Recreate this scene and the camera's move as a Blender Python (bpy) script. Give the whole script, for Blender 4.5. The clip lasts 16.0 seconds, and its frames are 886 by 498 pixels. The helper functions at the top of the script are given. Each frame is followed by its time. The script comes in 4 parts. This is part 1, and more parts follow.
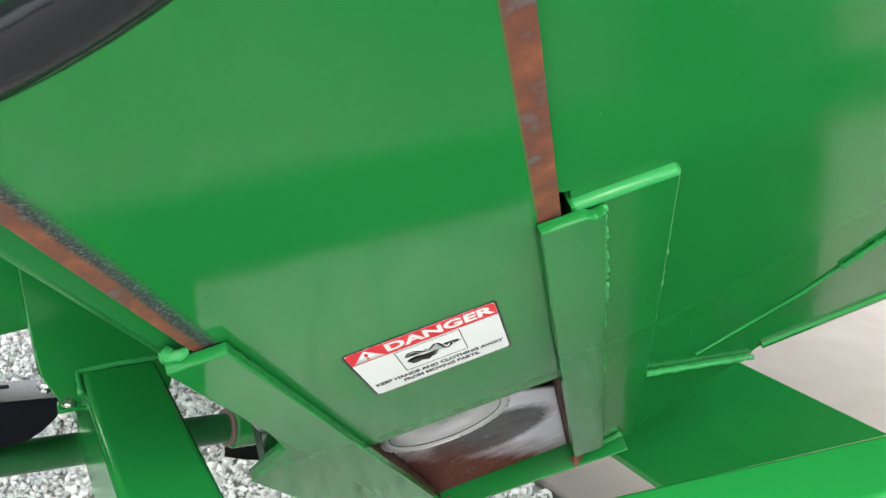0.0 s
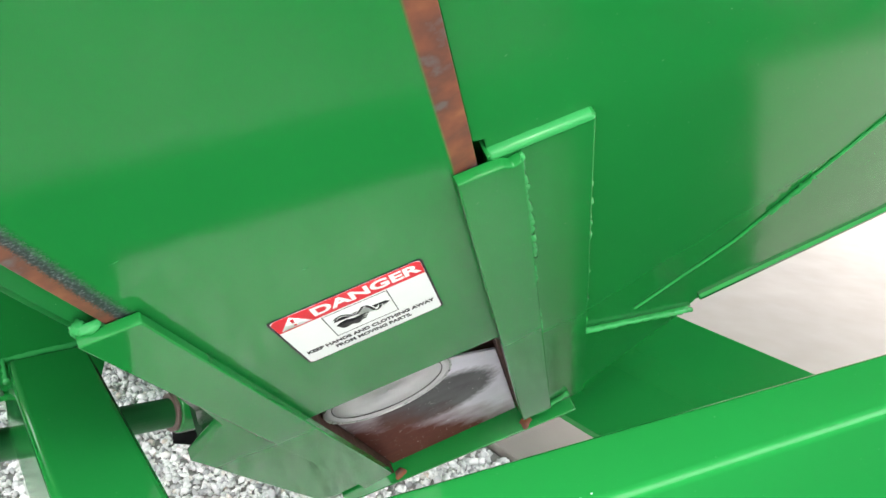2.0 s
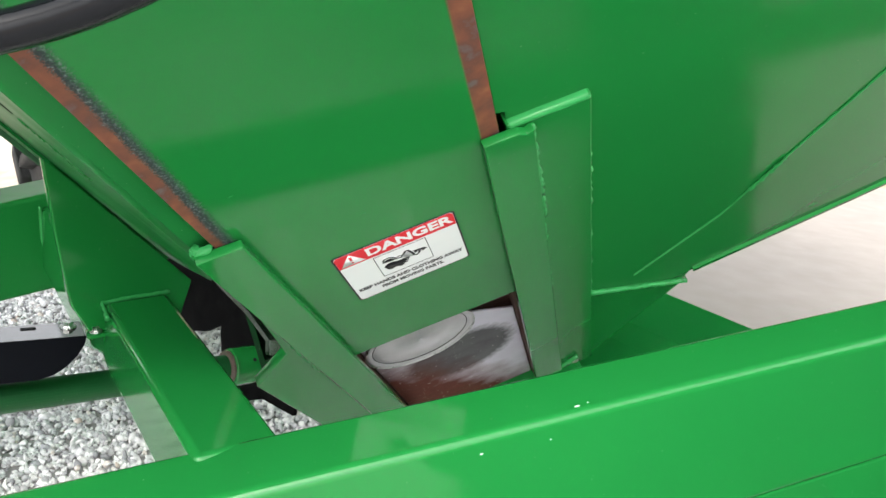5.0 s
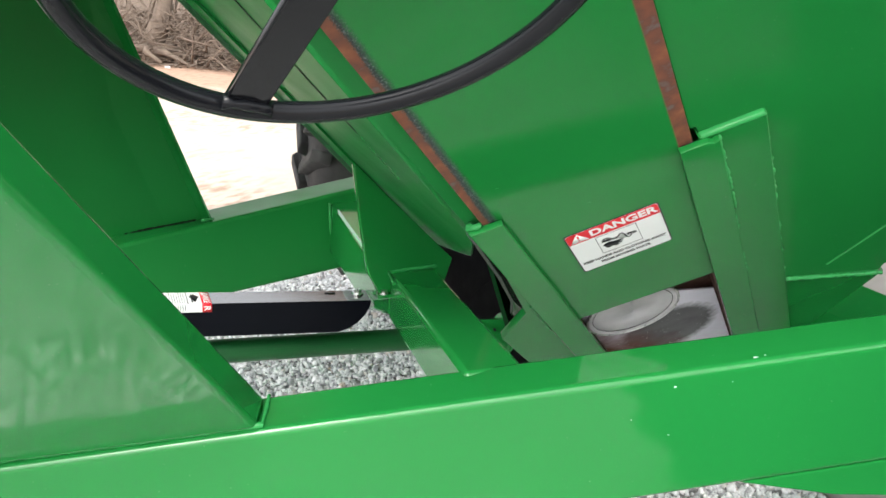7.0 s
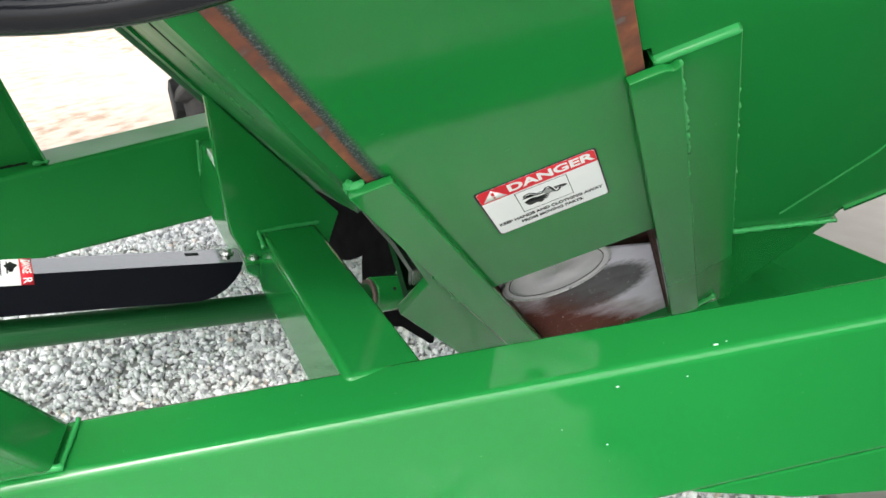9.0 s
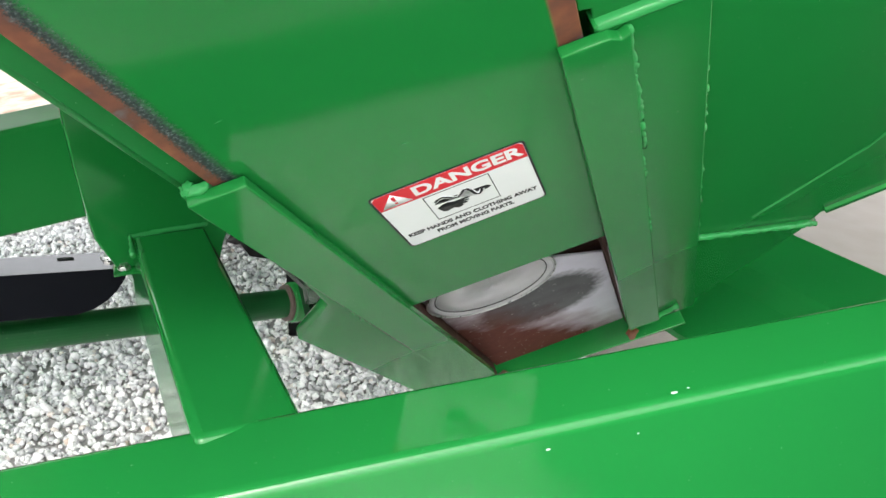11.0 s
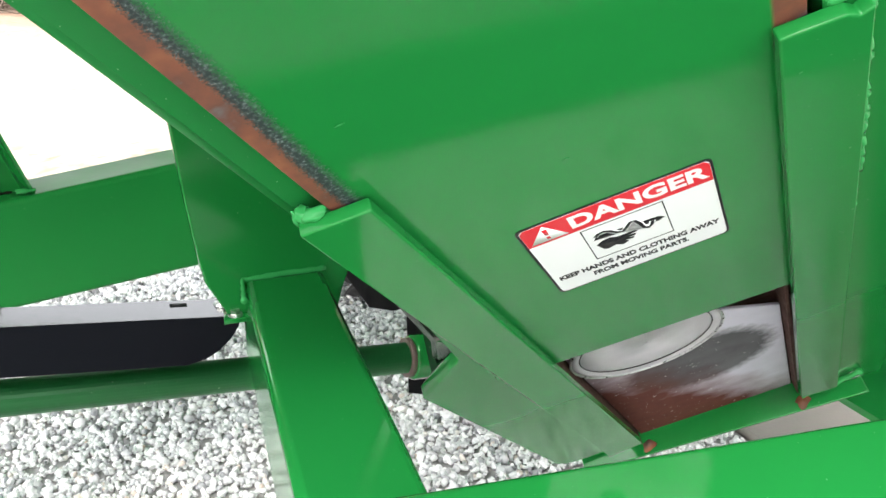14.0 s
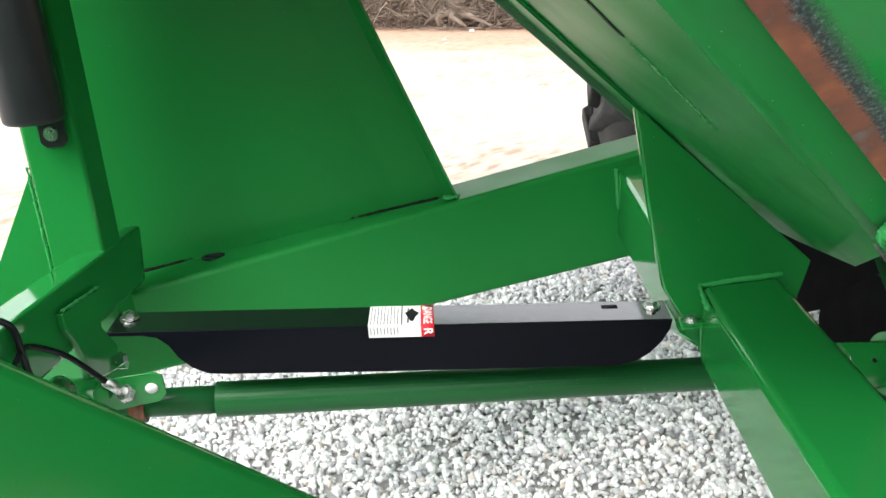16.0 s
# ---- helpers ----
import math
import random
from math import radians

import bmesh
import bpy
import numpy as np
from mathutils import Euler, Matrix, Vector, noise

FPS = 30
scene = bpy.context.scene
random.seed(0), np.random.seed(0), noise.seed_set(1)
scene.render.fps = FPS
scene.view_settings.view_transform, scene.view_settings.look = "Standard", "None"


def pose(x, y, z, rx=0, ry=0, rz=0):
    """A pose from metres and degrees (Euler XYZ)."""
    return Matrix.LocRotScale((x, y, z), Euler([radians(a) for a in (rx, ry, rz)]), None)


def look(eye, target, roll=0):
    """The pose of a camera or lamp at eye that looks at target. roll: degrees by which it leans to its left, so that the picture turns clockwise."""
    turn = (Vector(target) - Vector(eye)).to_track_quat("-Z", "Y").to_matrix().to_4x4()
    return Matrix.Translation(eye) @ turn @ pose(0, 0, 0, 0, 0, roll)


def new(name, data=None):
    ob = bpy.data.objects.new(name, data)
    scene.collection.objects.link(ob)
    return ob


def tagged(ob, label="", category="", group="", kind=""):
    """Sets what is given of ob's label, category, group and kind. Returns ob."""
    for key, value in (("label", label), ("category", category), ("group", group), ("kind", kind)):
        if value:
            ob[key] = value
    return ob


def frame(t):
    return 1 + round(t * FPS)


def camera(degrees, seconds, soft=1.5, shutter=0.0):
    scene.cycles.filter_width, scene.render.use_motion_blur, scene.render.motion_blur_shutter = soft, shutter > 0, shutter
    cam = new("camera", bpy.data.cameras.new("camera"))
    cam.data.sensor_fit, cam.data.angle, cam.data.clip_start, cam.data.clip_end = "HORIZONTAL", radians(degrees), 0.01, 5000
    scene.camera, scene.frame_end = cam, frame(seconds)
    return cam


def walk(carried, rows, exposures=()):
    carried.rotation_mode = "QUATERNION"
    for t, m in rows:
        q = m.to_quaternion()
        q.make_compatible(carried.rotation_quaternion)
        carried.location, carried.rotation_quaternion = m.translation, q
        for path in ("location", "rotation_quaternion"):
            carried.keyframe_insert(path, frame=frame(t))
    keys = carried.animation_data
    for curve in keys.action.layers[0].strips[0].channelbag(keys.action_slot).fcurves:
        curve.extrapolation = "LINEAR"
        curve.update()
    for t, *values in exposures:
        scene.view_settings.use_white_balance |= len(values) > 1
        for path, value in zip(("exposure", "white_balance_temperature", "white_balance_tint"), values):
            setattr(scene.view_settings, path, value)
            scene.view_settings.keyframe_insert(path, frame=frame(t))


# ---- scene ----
cam = camera(55.2, 16.0)
PATH = [
    (0, (0.069, -0.06, 1.442), (-0.135, 1.855, 0.906), 7.9),
    (0.5, (0.109, -0.072, 1.416), (-0.013, 1.845, 0.86), 7.8),
    (1, (0.097, -0.019, 1.409), (0.063, 1.896, 0.834), 7.7),
    (1.5, (0.091, -0.04, 1.432), (-0.06, 1.873, 0.866), 4.9),
    (2, (0.1, -0.052, 1.423), (0.005, 1.864, 0.855), 5.8),
    (2.5, (0.081, -0.019, 1.4), (-0.019, 1.886, 0.8), 5.6),
    (3, (0.102, -0.027, 1.403), (0.02, 1.876, 0.792), 5.1),
    (3.2, (0.1, -0.004, 1.409), (0.024, 1.902, 0.809), 4.7),
    (5.3, (0.115, -0.382, 1.424), (-0.07, 1.53, 0.868), 7.0),
    (5.5, (0.13, -0.473, 1.434), (-0.201, 1.409, 0.842), 6.9),
    (6, (0.182, -0.571, 1.46), (-0.43, 1.239, 0.866), 6.1),
    (6.5, (0.175, -0.595, 1.481), (-0.508, 1.198, 0.917), 3.6),
    (7, (0.167, -0.584, 1.475), (-0.485, 1.217, 0.899), 3.0),
    (7.5, (0.166, -0.532, 1.447), (-0.414, 1.274, 0.815), 4.4),
    (8, (0.153, -0.487, 1.465), (-0.38, 1.319, 0.792), 4.5),
    (8.5, (0.104, -0.417, 1.463), (-0.362, 1.396, 0.76), 3.5),
    (9, (0.1, -0.284, 1.429), (-0.323, 1.53, 0.7), 4.3),
    (9.5, (0.103, -0.163, 1.416), (-0.299, 1.652, 0.677), 5.3),
    (10, (0.112, -0.095, 1.402), (-0.248, 1.722, 0.648), 5.6),
    (10.2, (0.117, -0.085, 1.401), (-0.23, 1.731, 0.64), 5.4),
    (12.3, (0.124, 0.034, 1.355), (-0.231, 1.866, 0.635), 5.5),
    (12.5, (0.123, 0.058, 1.353), (-0.232, 1.895, 0.646), 5.3),
    (13, (0.121, 0.085, 1.33), (-0.25, 1.932, 0.658), 5.1),
    (13.5, (0.115, 0.082, 1.319), (-0.319, 1.924, 0.672), 4.6),
    (14, (0.066, 0.056, 1.322), (-0.563, 1.839, 0.67), 2.9),
    (14.5, (-0.003, 0.008, 1.333), (-0.893, 1.676, 0.679), 0.3),
    (15, (-0.035, -0.021, 1.339), (-1.088, 1.552, 0.694), -1.7),
    (15.5, (-0.057, -0.034, 1.345), (-1.234, 1.447, 0.698), -3.3),
    (16, (-0.07, -0.033, 1.345), (-1.329, 1.374, 0.684), -4.5),
]
walk(cam, [(t, look(eye, target, roll)) for t, eye, target, roll in PATH], [(0, 1.38), (0.5, 1.58), (3, 1.56), (5.5, 1.16), (10, 1.10), (12.5, 1.5), (13.5, 1.56), (14, 1.54), (14.5, 1.2), (16, 1.2)])


# ---- world and light ----
def make_world():
    w = bpy.data.worlds.new("sky")
    w.use_nodes = True
    scene.world = w
    nt = w.node_tree
    bg = nt.nodes["Background"]
    sky = nt.nodes.new("ShaderNodeTexSky")
    sky.sky_type = "NISHITA"
    sky.sun_disc = False
    sky.sun_elevation = radians(SUN_ELEV)
    sky.sun_rotation = radians(90 - SUN_AZ)
    sky.air_density, sky.dust_density, sky.ozone_density = 1.0, 9.0, 1.0
    haze = nt.nodes.new("ShaderNodeHueSaturation")
    haze.inputs["Saturation"].default_value = 0.35
    nt.links.new(sky.outputs["Color"], haze.inputs["Color"])
    veil = nt.nodes.new("ShaderNodeMix")
    veil.data_type = "RGBA"
    veil.inputs[0].default_value = 0.6
    veil.inputs[7].default_value = (5.5, 5.6, 5.75, 1.0)
    nt.links.new(haze.outputs["Color"], veil.inputs[6])
    nt.links.new(veil.outputs[2], bg.inputs["Color"])
    bg.inputs["Strength"].default_value = SKY
    sun = bpy.data.lights.new("sun", "SUN")
    sun.energy, sun.angle, sun.color = SUN, radians(SUN_WIDE), (1.0, 0.95, 0.88)
    ob = new("sun", sun)
    e, z = radians(SUN_ELEV), radians(SUN_AZ)
    way = Vector((math.cos(e) * math.cos(z), math.cos(e) * math.sin(z), math.sin(e)))
    ob.matrix_world = look(way * 30, (0, 0, 0))


SUN_ELEV, SUN_AZ, SKY, SUN, SUN_WIDE = 50.0, 275.0, 0.25, 0.6, 20.0
make_world()


# ---- materials ----
def material(name):
    m = bpy.data.materials.new(name)
    m.use_nodes = True
    nt = m.node_tree
    return m, nt, nt.nodes["Principled BSDF"]


def tex(nt, kind, scale, detail=4.0, coord="Object", stretch=None):
    co = nt.nodes.new("ShaderNodeTexCoord")
    src = co.outputs[coord]
    if stretch:
        mp = nt.nodes.new("ShaderNodeMapping")
        mp.inputs["Scale"].default_value = stretch
        nt.links.new(src, mp.inputs["Vector"])
        src = mp.outputs["Vector"]
    n = nt.nodes.new("ShaderNodeTexNoise" if kind == "noise" else "ShaderNodeTexVoronoi")
    n.inputs["Scale"].default_value = scale
    if kind == "noise":
        n.inputs["Detail"].default_value = detail
    nt.links.new(src, n.inputs["Vector"])
    return n.outputs["Fac"] if kind == "noise" else n.outputs["Distance"]


def ramp(nt, src, stops):
    r = nt.nodes.new("ShaderNodeValToRGB")
    el = r.color_ramp.elements
    while len(el) > len(stops):
        el.remove(el[-1])
    while len(el) < len(stops):
        el.new(1.0)
    for e, (p, c) in zip(el, stops):
        e.position = p
        e.color = (*c, 1.0) if len(c) == 3 else c
    nt.links.new(src, r.inputs["Fac"])
    return r.outputs["Color"]


def mixc(nt, fac, a, b):
    m = nt.nodes.new("ShaderNodeMix")
    m.data_type = "RGBA"
    for sock, v in ((m.inputs[0], fac), (m.inputs[6], a), (m.inputs[7], b)):
        if isinstance(v, (tuple, list)):
            sock.default_value = (*v, 1.0)
        elif isinstance(v, (int, float)):
            sock.default_value = v
        else:
            nt.links.new(v, sock)
    return m.outputs[2]


def bump(nt, src, bsdf, strength, distance):
    b = nt.nodes.new("ShaderNodeBump")
    b.inputs["Strength"].default_value = strength
    b.inputs["Distance"].default_value = distance
    nt.links.new(src, b.inputs["Height"])
    nt.links.new(b.outputs["Normal"], bsdf.inputs["Normal"])


def paint(name, base, deep, rough=0.065, dust=0.25, gloss=0.25, peel=0.010):
    """Glossy sprayed enamel: slight colour drift, dust specks, faint orange peel."""
    m, nt, b = material(name)
    col = mixc(nt, tex(nt, "noise", 3.0, 5.0), base, deep)
    specks = ramp(nt, tex(nt, "noise", 260.0, 2.0), [(0.74, (0, 0, 0)), (0.79, (dust, dust, dust))])
    col = mixc(nt, specks, col, (0.30, 0.42, 0.28))
    nt.links.new(col, b.inputs["Base Color"])
    smear = ramp(nt, tex(nt, "noise", 9.0, 3.0), [(0.35, (rough,) * 3), (0.75, (rough + 0.10,) * 3)])
    nt.links.new(smear, b.inputs["Roughness"])
    b.inputs["IOR"].default_value = 1.5
    b.inputs["Specular IOR Level"].default_value = gloss
    bump(nt, tex(nt, "noise", 60.0, 2.0), b, peel, 0.002)
    return m


GREEN = paint("green_enamel", (0.012, 0.192, 0.037), (0.009, 0.162, 0.031), gloss=0.52)
SKIN = paint("hopper_green_enamel", (0.012, 0.192, 0.037), (0.009, 0.162, 0.031), 0.09, gloss=0.22, peel=0.002)
DULL = paint("dusty_green_enamel", (0.013, 0.110, 0.032), (0.008, 0.080, 0.022), 0.32, 0.6)
# Darker green, still glossy, for the skirt, trough wall and one nut.
DARK_GLOSS = paint("glossy_dark_enamel", (0.008, 0.050, 0.016), (0.004, 0.022, 0.008), 0.08, 0.9, 0.35)
DULL.node_tree.nodes["Principled BSDF"].inputs["Specular IOR Level"].default_value = 0.25
# Lighter copy of the green: light caught on beads is put into the colour.
WELD = paint("lit_weld_and_scuff_green", (0.040, 0.32, 0.090), (0.016, 0.20, 0.045), 0.13, 0.5)


# GREEN's colour with gloss cut, so far panel and beam render as shaded.
SHADED_GREEN = paint("shaded_green_enamel", (0.012, 0.192, 0.037), (0.009, 0.162, 0.031), 0.30)
SHADED_GREEN.node_tree.nodes["Principled BSDF"].inputs["Specular IOR Level"].default_value = 0.15
SPECKLED = paint("dust_speckled_green_enamel", (0.012, 0.190, 0.040), (0.010, 0.150, 0.032), 0.30, 0.9)
SPECKLED.node_tree.nodes["Principled BSDF"].inputs["Specular IOR Level"].default_value = 0.12


def plain(name, base, rough=0.5, metal=0.0, vary=0.25, scale=20.0, bumps=0.0, fine=200.0, gloss=0.5):
    m, nt, b = material(name)
    b.inputs["Specular IOR Level"].default_value = gloss
    lo = tuple(c * (1 - vary) for c in base)
    col = mixc(nt, tex(nt, "noise", scale, 6.0), base, lo)
    nt.links.new(col, b.inputs["Base Color"])
    r = ramp(nt, tex(nt, "noise", scale * 2.3, 6.0), [(0.3, (rough * 0.8,) * 3), (0.8, (min(1, rough * 1.3),) * 3)])
    nt.links.new(r, b.inputs["Roughness"])
    b.inputs["Metallic"].default_value = metal
    if bumps:
        bump(nt, tex(nt, "noise", fine, 4.0), b, bumps, 0.003)
    return m


BLACK = plain("black_gloss_paint", (0.008, 0.009, 0.011), 0.16, 0, 0.2, 12, 0.05, gloss=0.20)
# One guard sheet, two copies: low gloss for shaded sides, high for lit top.
BLACKSHEET = plain("black_plastic_sheet", (0.005, 0.006, 0.009), 0.13, 0, 0.2, 9, 0.03, gloss=0.05)
BLACKTOP = plain("lit_black_sheet", (0.006, 0.0065, 0.008), 0.09, 0, 0.3, 30, 0.02, gloss=1.0)
DEEP = plain("flat_black", (0.004, 0.0042, 0.005), 0.85, 0, 0.3, 9, 0.05, gloss=0.03)
ZINC = plain("zinc_plated_steel", (0.62, 0.63, 0.62), 0.3, 1.0, 0.25, 60, 0.1)
RED = plain("red_print", (0.66, 0.018, 0.030), 0.42, 0, 0.08, 30, gloss=0.15)
WHITE = plain("white_vinyl", (0.78, 0.80, 0.80), 0.42, 0, 0.05, 30, gloss=0.2)
INK = plain("black_print", (0.010, 0.010, 0.012), 0.5, 0, 0.1, 30, gloss=0.15)
SLAB = plain("pale_concrete", (0.30, 0.27, 0.245), 0.85, 0, 0.22, 2.5, 0.3, 90)
SOOT_RUST = plain("dark_rusted_steel", (0.085, 0.040, 0.030), 0.8, 0, 0.55, 30, 0.25, gloss=0.2)
DARK_LINE = plain("dark_line_steel", (0.010, 0.007, 0.0065), 0.7, 0, 0.5, 12, 0.2, gloss=0.1)
SEAL = plain("dusty_seal_ring", (0.16, 0.115, 0.10), 0.6, 0, 0.4, 60, 0.1)
TYRE = plain("dusty_tyre_rubber", (0.045, 0.043, 0.042), 0.8, 0, 0.55, 6, 0.35, 60)
CASING = plain("matte_black_plastic", (0.014, 0.015, 0.018), 0.38, 0, 0.15, 14, 0.05, gloss=0.4)
BARK = plain("dry_brush", (0.19, 0.145, 0.112), 0.9, 0, 0.6, 9)


def rust_material():
    m, nt, b = material("bare_rusty_steel")
    f = tex(nt, "noise", 28.0, 9.0)
    col = ramp(nt, f, [(0.34, (0.09, 0.075, 0.07)), (0.46, (0.17, 0.06, 0.03)), (0.60, (0.28, 0.085, 0.03)), (0.75, (0.38, 0.15, 0.05))])
    nt.links.new(col, b.inputs["Base Color"])
    b.inputs["Roughness"].default_value = 0.62
    b.inputs["Metallic"].default_value = 0.15
    bump(nt, tex(nt, "noise", 300.0, 4.0), b, 0.25, 0.002)
    return m


def door_material():
    """Green enamel rubbed through along both sliding edges: rust outside, bare grey steel inside (local x is the width)."""
    m, nt, b = material("worn_gate_paint")
    co = nt.nodes.new("ShaderNodeTexCoord")
    sep = nt.nodes.new("ShaderNodeSeparateXYZ")
    nt.links.new(co.outputs["Object"], sep.inputs[0])

    def calc(op, a, c, d=None):
        k = nt.nodes.new("ShaderNodeMath")
        k.operation = op
        for s, v in zip(k.inputs, (a, c, d)):
            if v is None:
                continue
            if isinstance(v, (int, float)):
                s.default_value = v
            else:
                nt.links.new(v, s)
        return k.outputs[0]

    grit = calc("MULTIPLY_ADD", tex(nt, "noise", 800.0, 4.0), 0.012, -0.006)
    drift = calc("MULTIPLY_ADD", tex(nt, "noise", 9.0, 3.0), 0.008, -0.004)
    x = calc("ADD", calc("ADD", sep.outputs["X"], grit), drift)
    # positions along 0..1 for x from -0.03 to 0.03 and from 0.24 to 0.30; the rust widens up the slope
    left = calc("MULTIPLY_ADD", x, 1 / 0.06, 0.5)
    outer = calc("MULTIPLY_ADD", sep.outputs["Y"], 0.12, left)
    right = calc("MULTIPLY_ADD", calc("MULTIPLY_ADD", drift, 0.4, sep.outputs["X"]), 1 / 0.06, -4.08)
    green = mixc(nt, tex(nt, "noise", 3.0, 5.0), (0.012, 0.192, 0.037), (0.009, 0.162, 0.031))
    rust = ramp(nt, tex(nt, "noise", 40.0, 9.0), [(0.34, (0.12, 0.10, 0.095)), (0.42, (0.12, 0.050, 0.036)), (0.60, (0.185, 0.068, 0.040)), (0.75, (0.24, 0.10, 0.05))])
    steel = ramp(nt, tex(nt, "noise", 420.0, 6.0), [(0.44, (0.020, 0.032, 0.032)), (0.58, (0.05, 0.066, 0.066)), (0.70, (0.15, 0.18, 0.18))])
    lw = ramp(nt, outer, [(0.19, (0, 0, 0)), (0.25, (1, 1, 1))])
    lg = ramp(nt, left, [(0.33, (0, 0, 0)), (0.47, (1, 1, 1))])
    rw = ramp(nt, right, [(0.20, (0, 0, 0)), (0.25, (1, 1, 1))])
    col = mixc(nt, lg, mixc(nt, lw, rust, steel), green)
    col = mixc(nt, rw, col, rust)
    nt.links.new(col, b.inputs["Base Color"])
    bare = mixc(nt, rw, lg, (0, 0, 0))
    ro = ramp(nt, bare, [(0.0, (0.55,) * 3), (1.0, (0.10,) * 3)])
    nt.links.new(ro, b.inputs["Roughness"])
    b.inputs["Specular IOR Level"].default_value = 0.20
    bump(nt, tex(nt, "noise", 60.0, 2.0), b, 0.020, 0.002)
    return m


def polished_material(name, sheet):
    """Grain-scoured steel; the sheet carries a dark round patch and rust towards its low corner."""
    m, nt, b = material(name)
    f = tex(nt, "noise", 14.0, 9.0)
    col = ramp(nt, f, [(0.35, (0.52, 0.515, 0.53)), (0.65, (0.40, 0.395, 0.41))])
    rough = ramp(nt, f, [(0.4, (0.30,) * 3), (0.7, (0.42,) * 3)])
    if sheet:
        co = nt.nodes.new("ShaderNodeTexCoord")
        gap = nt.nodes.new("ShaderNodeVectorMath")
        gap.operation = "SUBTRACT"
        nt.links.new(co.outputs["Object"], gap.inputs[0])
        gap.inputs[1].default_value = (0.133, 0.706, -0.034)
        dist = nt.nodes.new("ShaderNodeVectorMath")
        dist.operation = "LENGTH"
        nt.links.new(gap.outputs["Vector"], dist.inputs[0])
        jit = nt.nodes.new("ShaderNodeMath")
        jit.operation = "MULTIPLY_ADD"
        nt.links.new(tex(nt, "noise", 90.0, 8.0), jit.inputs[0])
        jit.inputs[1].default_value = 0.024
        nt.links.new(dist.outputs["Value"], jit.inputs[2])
        # Round patch below the flight, darker and duller than the sheet around it.
        dark_round = ramp(nt, jit.outputs[0], [(0.098, (1, 1, 1)), (0.124, (0, 0, 0))])
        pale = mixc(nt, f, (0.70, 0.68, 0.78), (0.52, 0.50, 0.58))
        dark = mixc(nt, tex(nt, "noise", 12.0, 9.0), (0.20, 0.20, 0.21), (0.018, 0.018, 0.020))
        col = mixc(nt, dark_round, pale, dark)
        sep = nt.nodes.new("ShaderNodeSeparateXYZ")
        nt.links.new(co.outputs["Object"], sep.inputs[0])
        lean = nt.nodes.new("ShaderNodeMath")
        lean.operation = "MULTIPLY_ADD"
        nt.links.new(sep.outputs["X"], lean.inputs[0])
        lean.inputs[1].default_value = -1.8
        nt.links.new(sep.outputs["Y"], lean.inputs[2])
        low = nt.nodes.new("ShaderNodeMath")
        low.operation = "MULTIPLY_ADD"
        nt.links.new(tex(nt, "noise", 24.0, 9.0), low.inputs[0])
        low.inputs[1].default_value = 0.16
        nt.links.new(lean.outputs[0], low.inputs[2])
        rusty = ramp(nt, low.outputs[0], [(0.56, (0, 0, 0)), (0.76, (1, 1, 1))])
        rustc = mixc(nt, tex(nt, "noise", 70.0, 6.0), (0.085, 0.032, 0.026), (0.14, 0.048, 0.034))
        col = mixc(nt, rusty, col, rustc)
        flecks = ramp(nt, tex(nt, "noise", 160.0, 3.0), [(0.69, (0, 0, 0)), (0.73, (0.8,) * 3)])
        col = mixc(nt, flecks, col, (0.62, 0.60, 0.58))
        dull = mixc(nt, dark_round, rusty, (1, 1, 1))
        rough = mixc(nt, dull, rough, (0.85, 0.85, 0.85))
        nt.links.new(mixc(nt, dull, (0.35, 0.35, 0.35), (0, 0, 0)), b.inputs["Metallic"])
        nt.links.new(mixc(nt, dull, (0.45, 0.45, 0.45), (0.08, 0.08, 0.08)), b.inputs["Specular IOR Level"])
    else:
        b.inputs["Metallic"].default_value = 0.35
    nt.links.new(col, b.inputs["Base Color"])
    nt.links.new(rough, b.inputs["Roughness"])
    bump(nt, tex(nt, "noise", 180.0, 4.0), b, 0.12 if sheet else 0.03, 0.002)
    return m


def gravel_material():
    m, nt, b = material("crushed_limestone")
    geo = nt.nodes.new("ShaderNodeNewGeometry")
    col = ramp(nt, geo.outputs["Random Per Island"], [(0.0, (0.28, 0.285, 0.30)), (0.14, (0.54, 0.545, 0.555)), (0.40, (0.80, 0.80, 0.805)), (0.96, (0.93, 0.93, 0.92)), (1.0, (0.56, 0.46, 0.38))])
    col = mixc(nt, ramp(nt, tex(nt, "noise", 120.0, 6.0), [(0.45, (0, 0, 0)), (0.75, (0.45,) * 3)]), col, (0.50, 0.49, 0.49))
    nt.links.new(col, b.inputs["Base Color"])
    b.inputs["Roughness"].default_value = 0.85
    bump(nt, tex(nt, "noise", 400.0, 4.0), b, 0.4, 0.002)
    return m


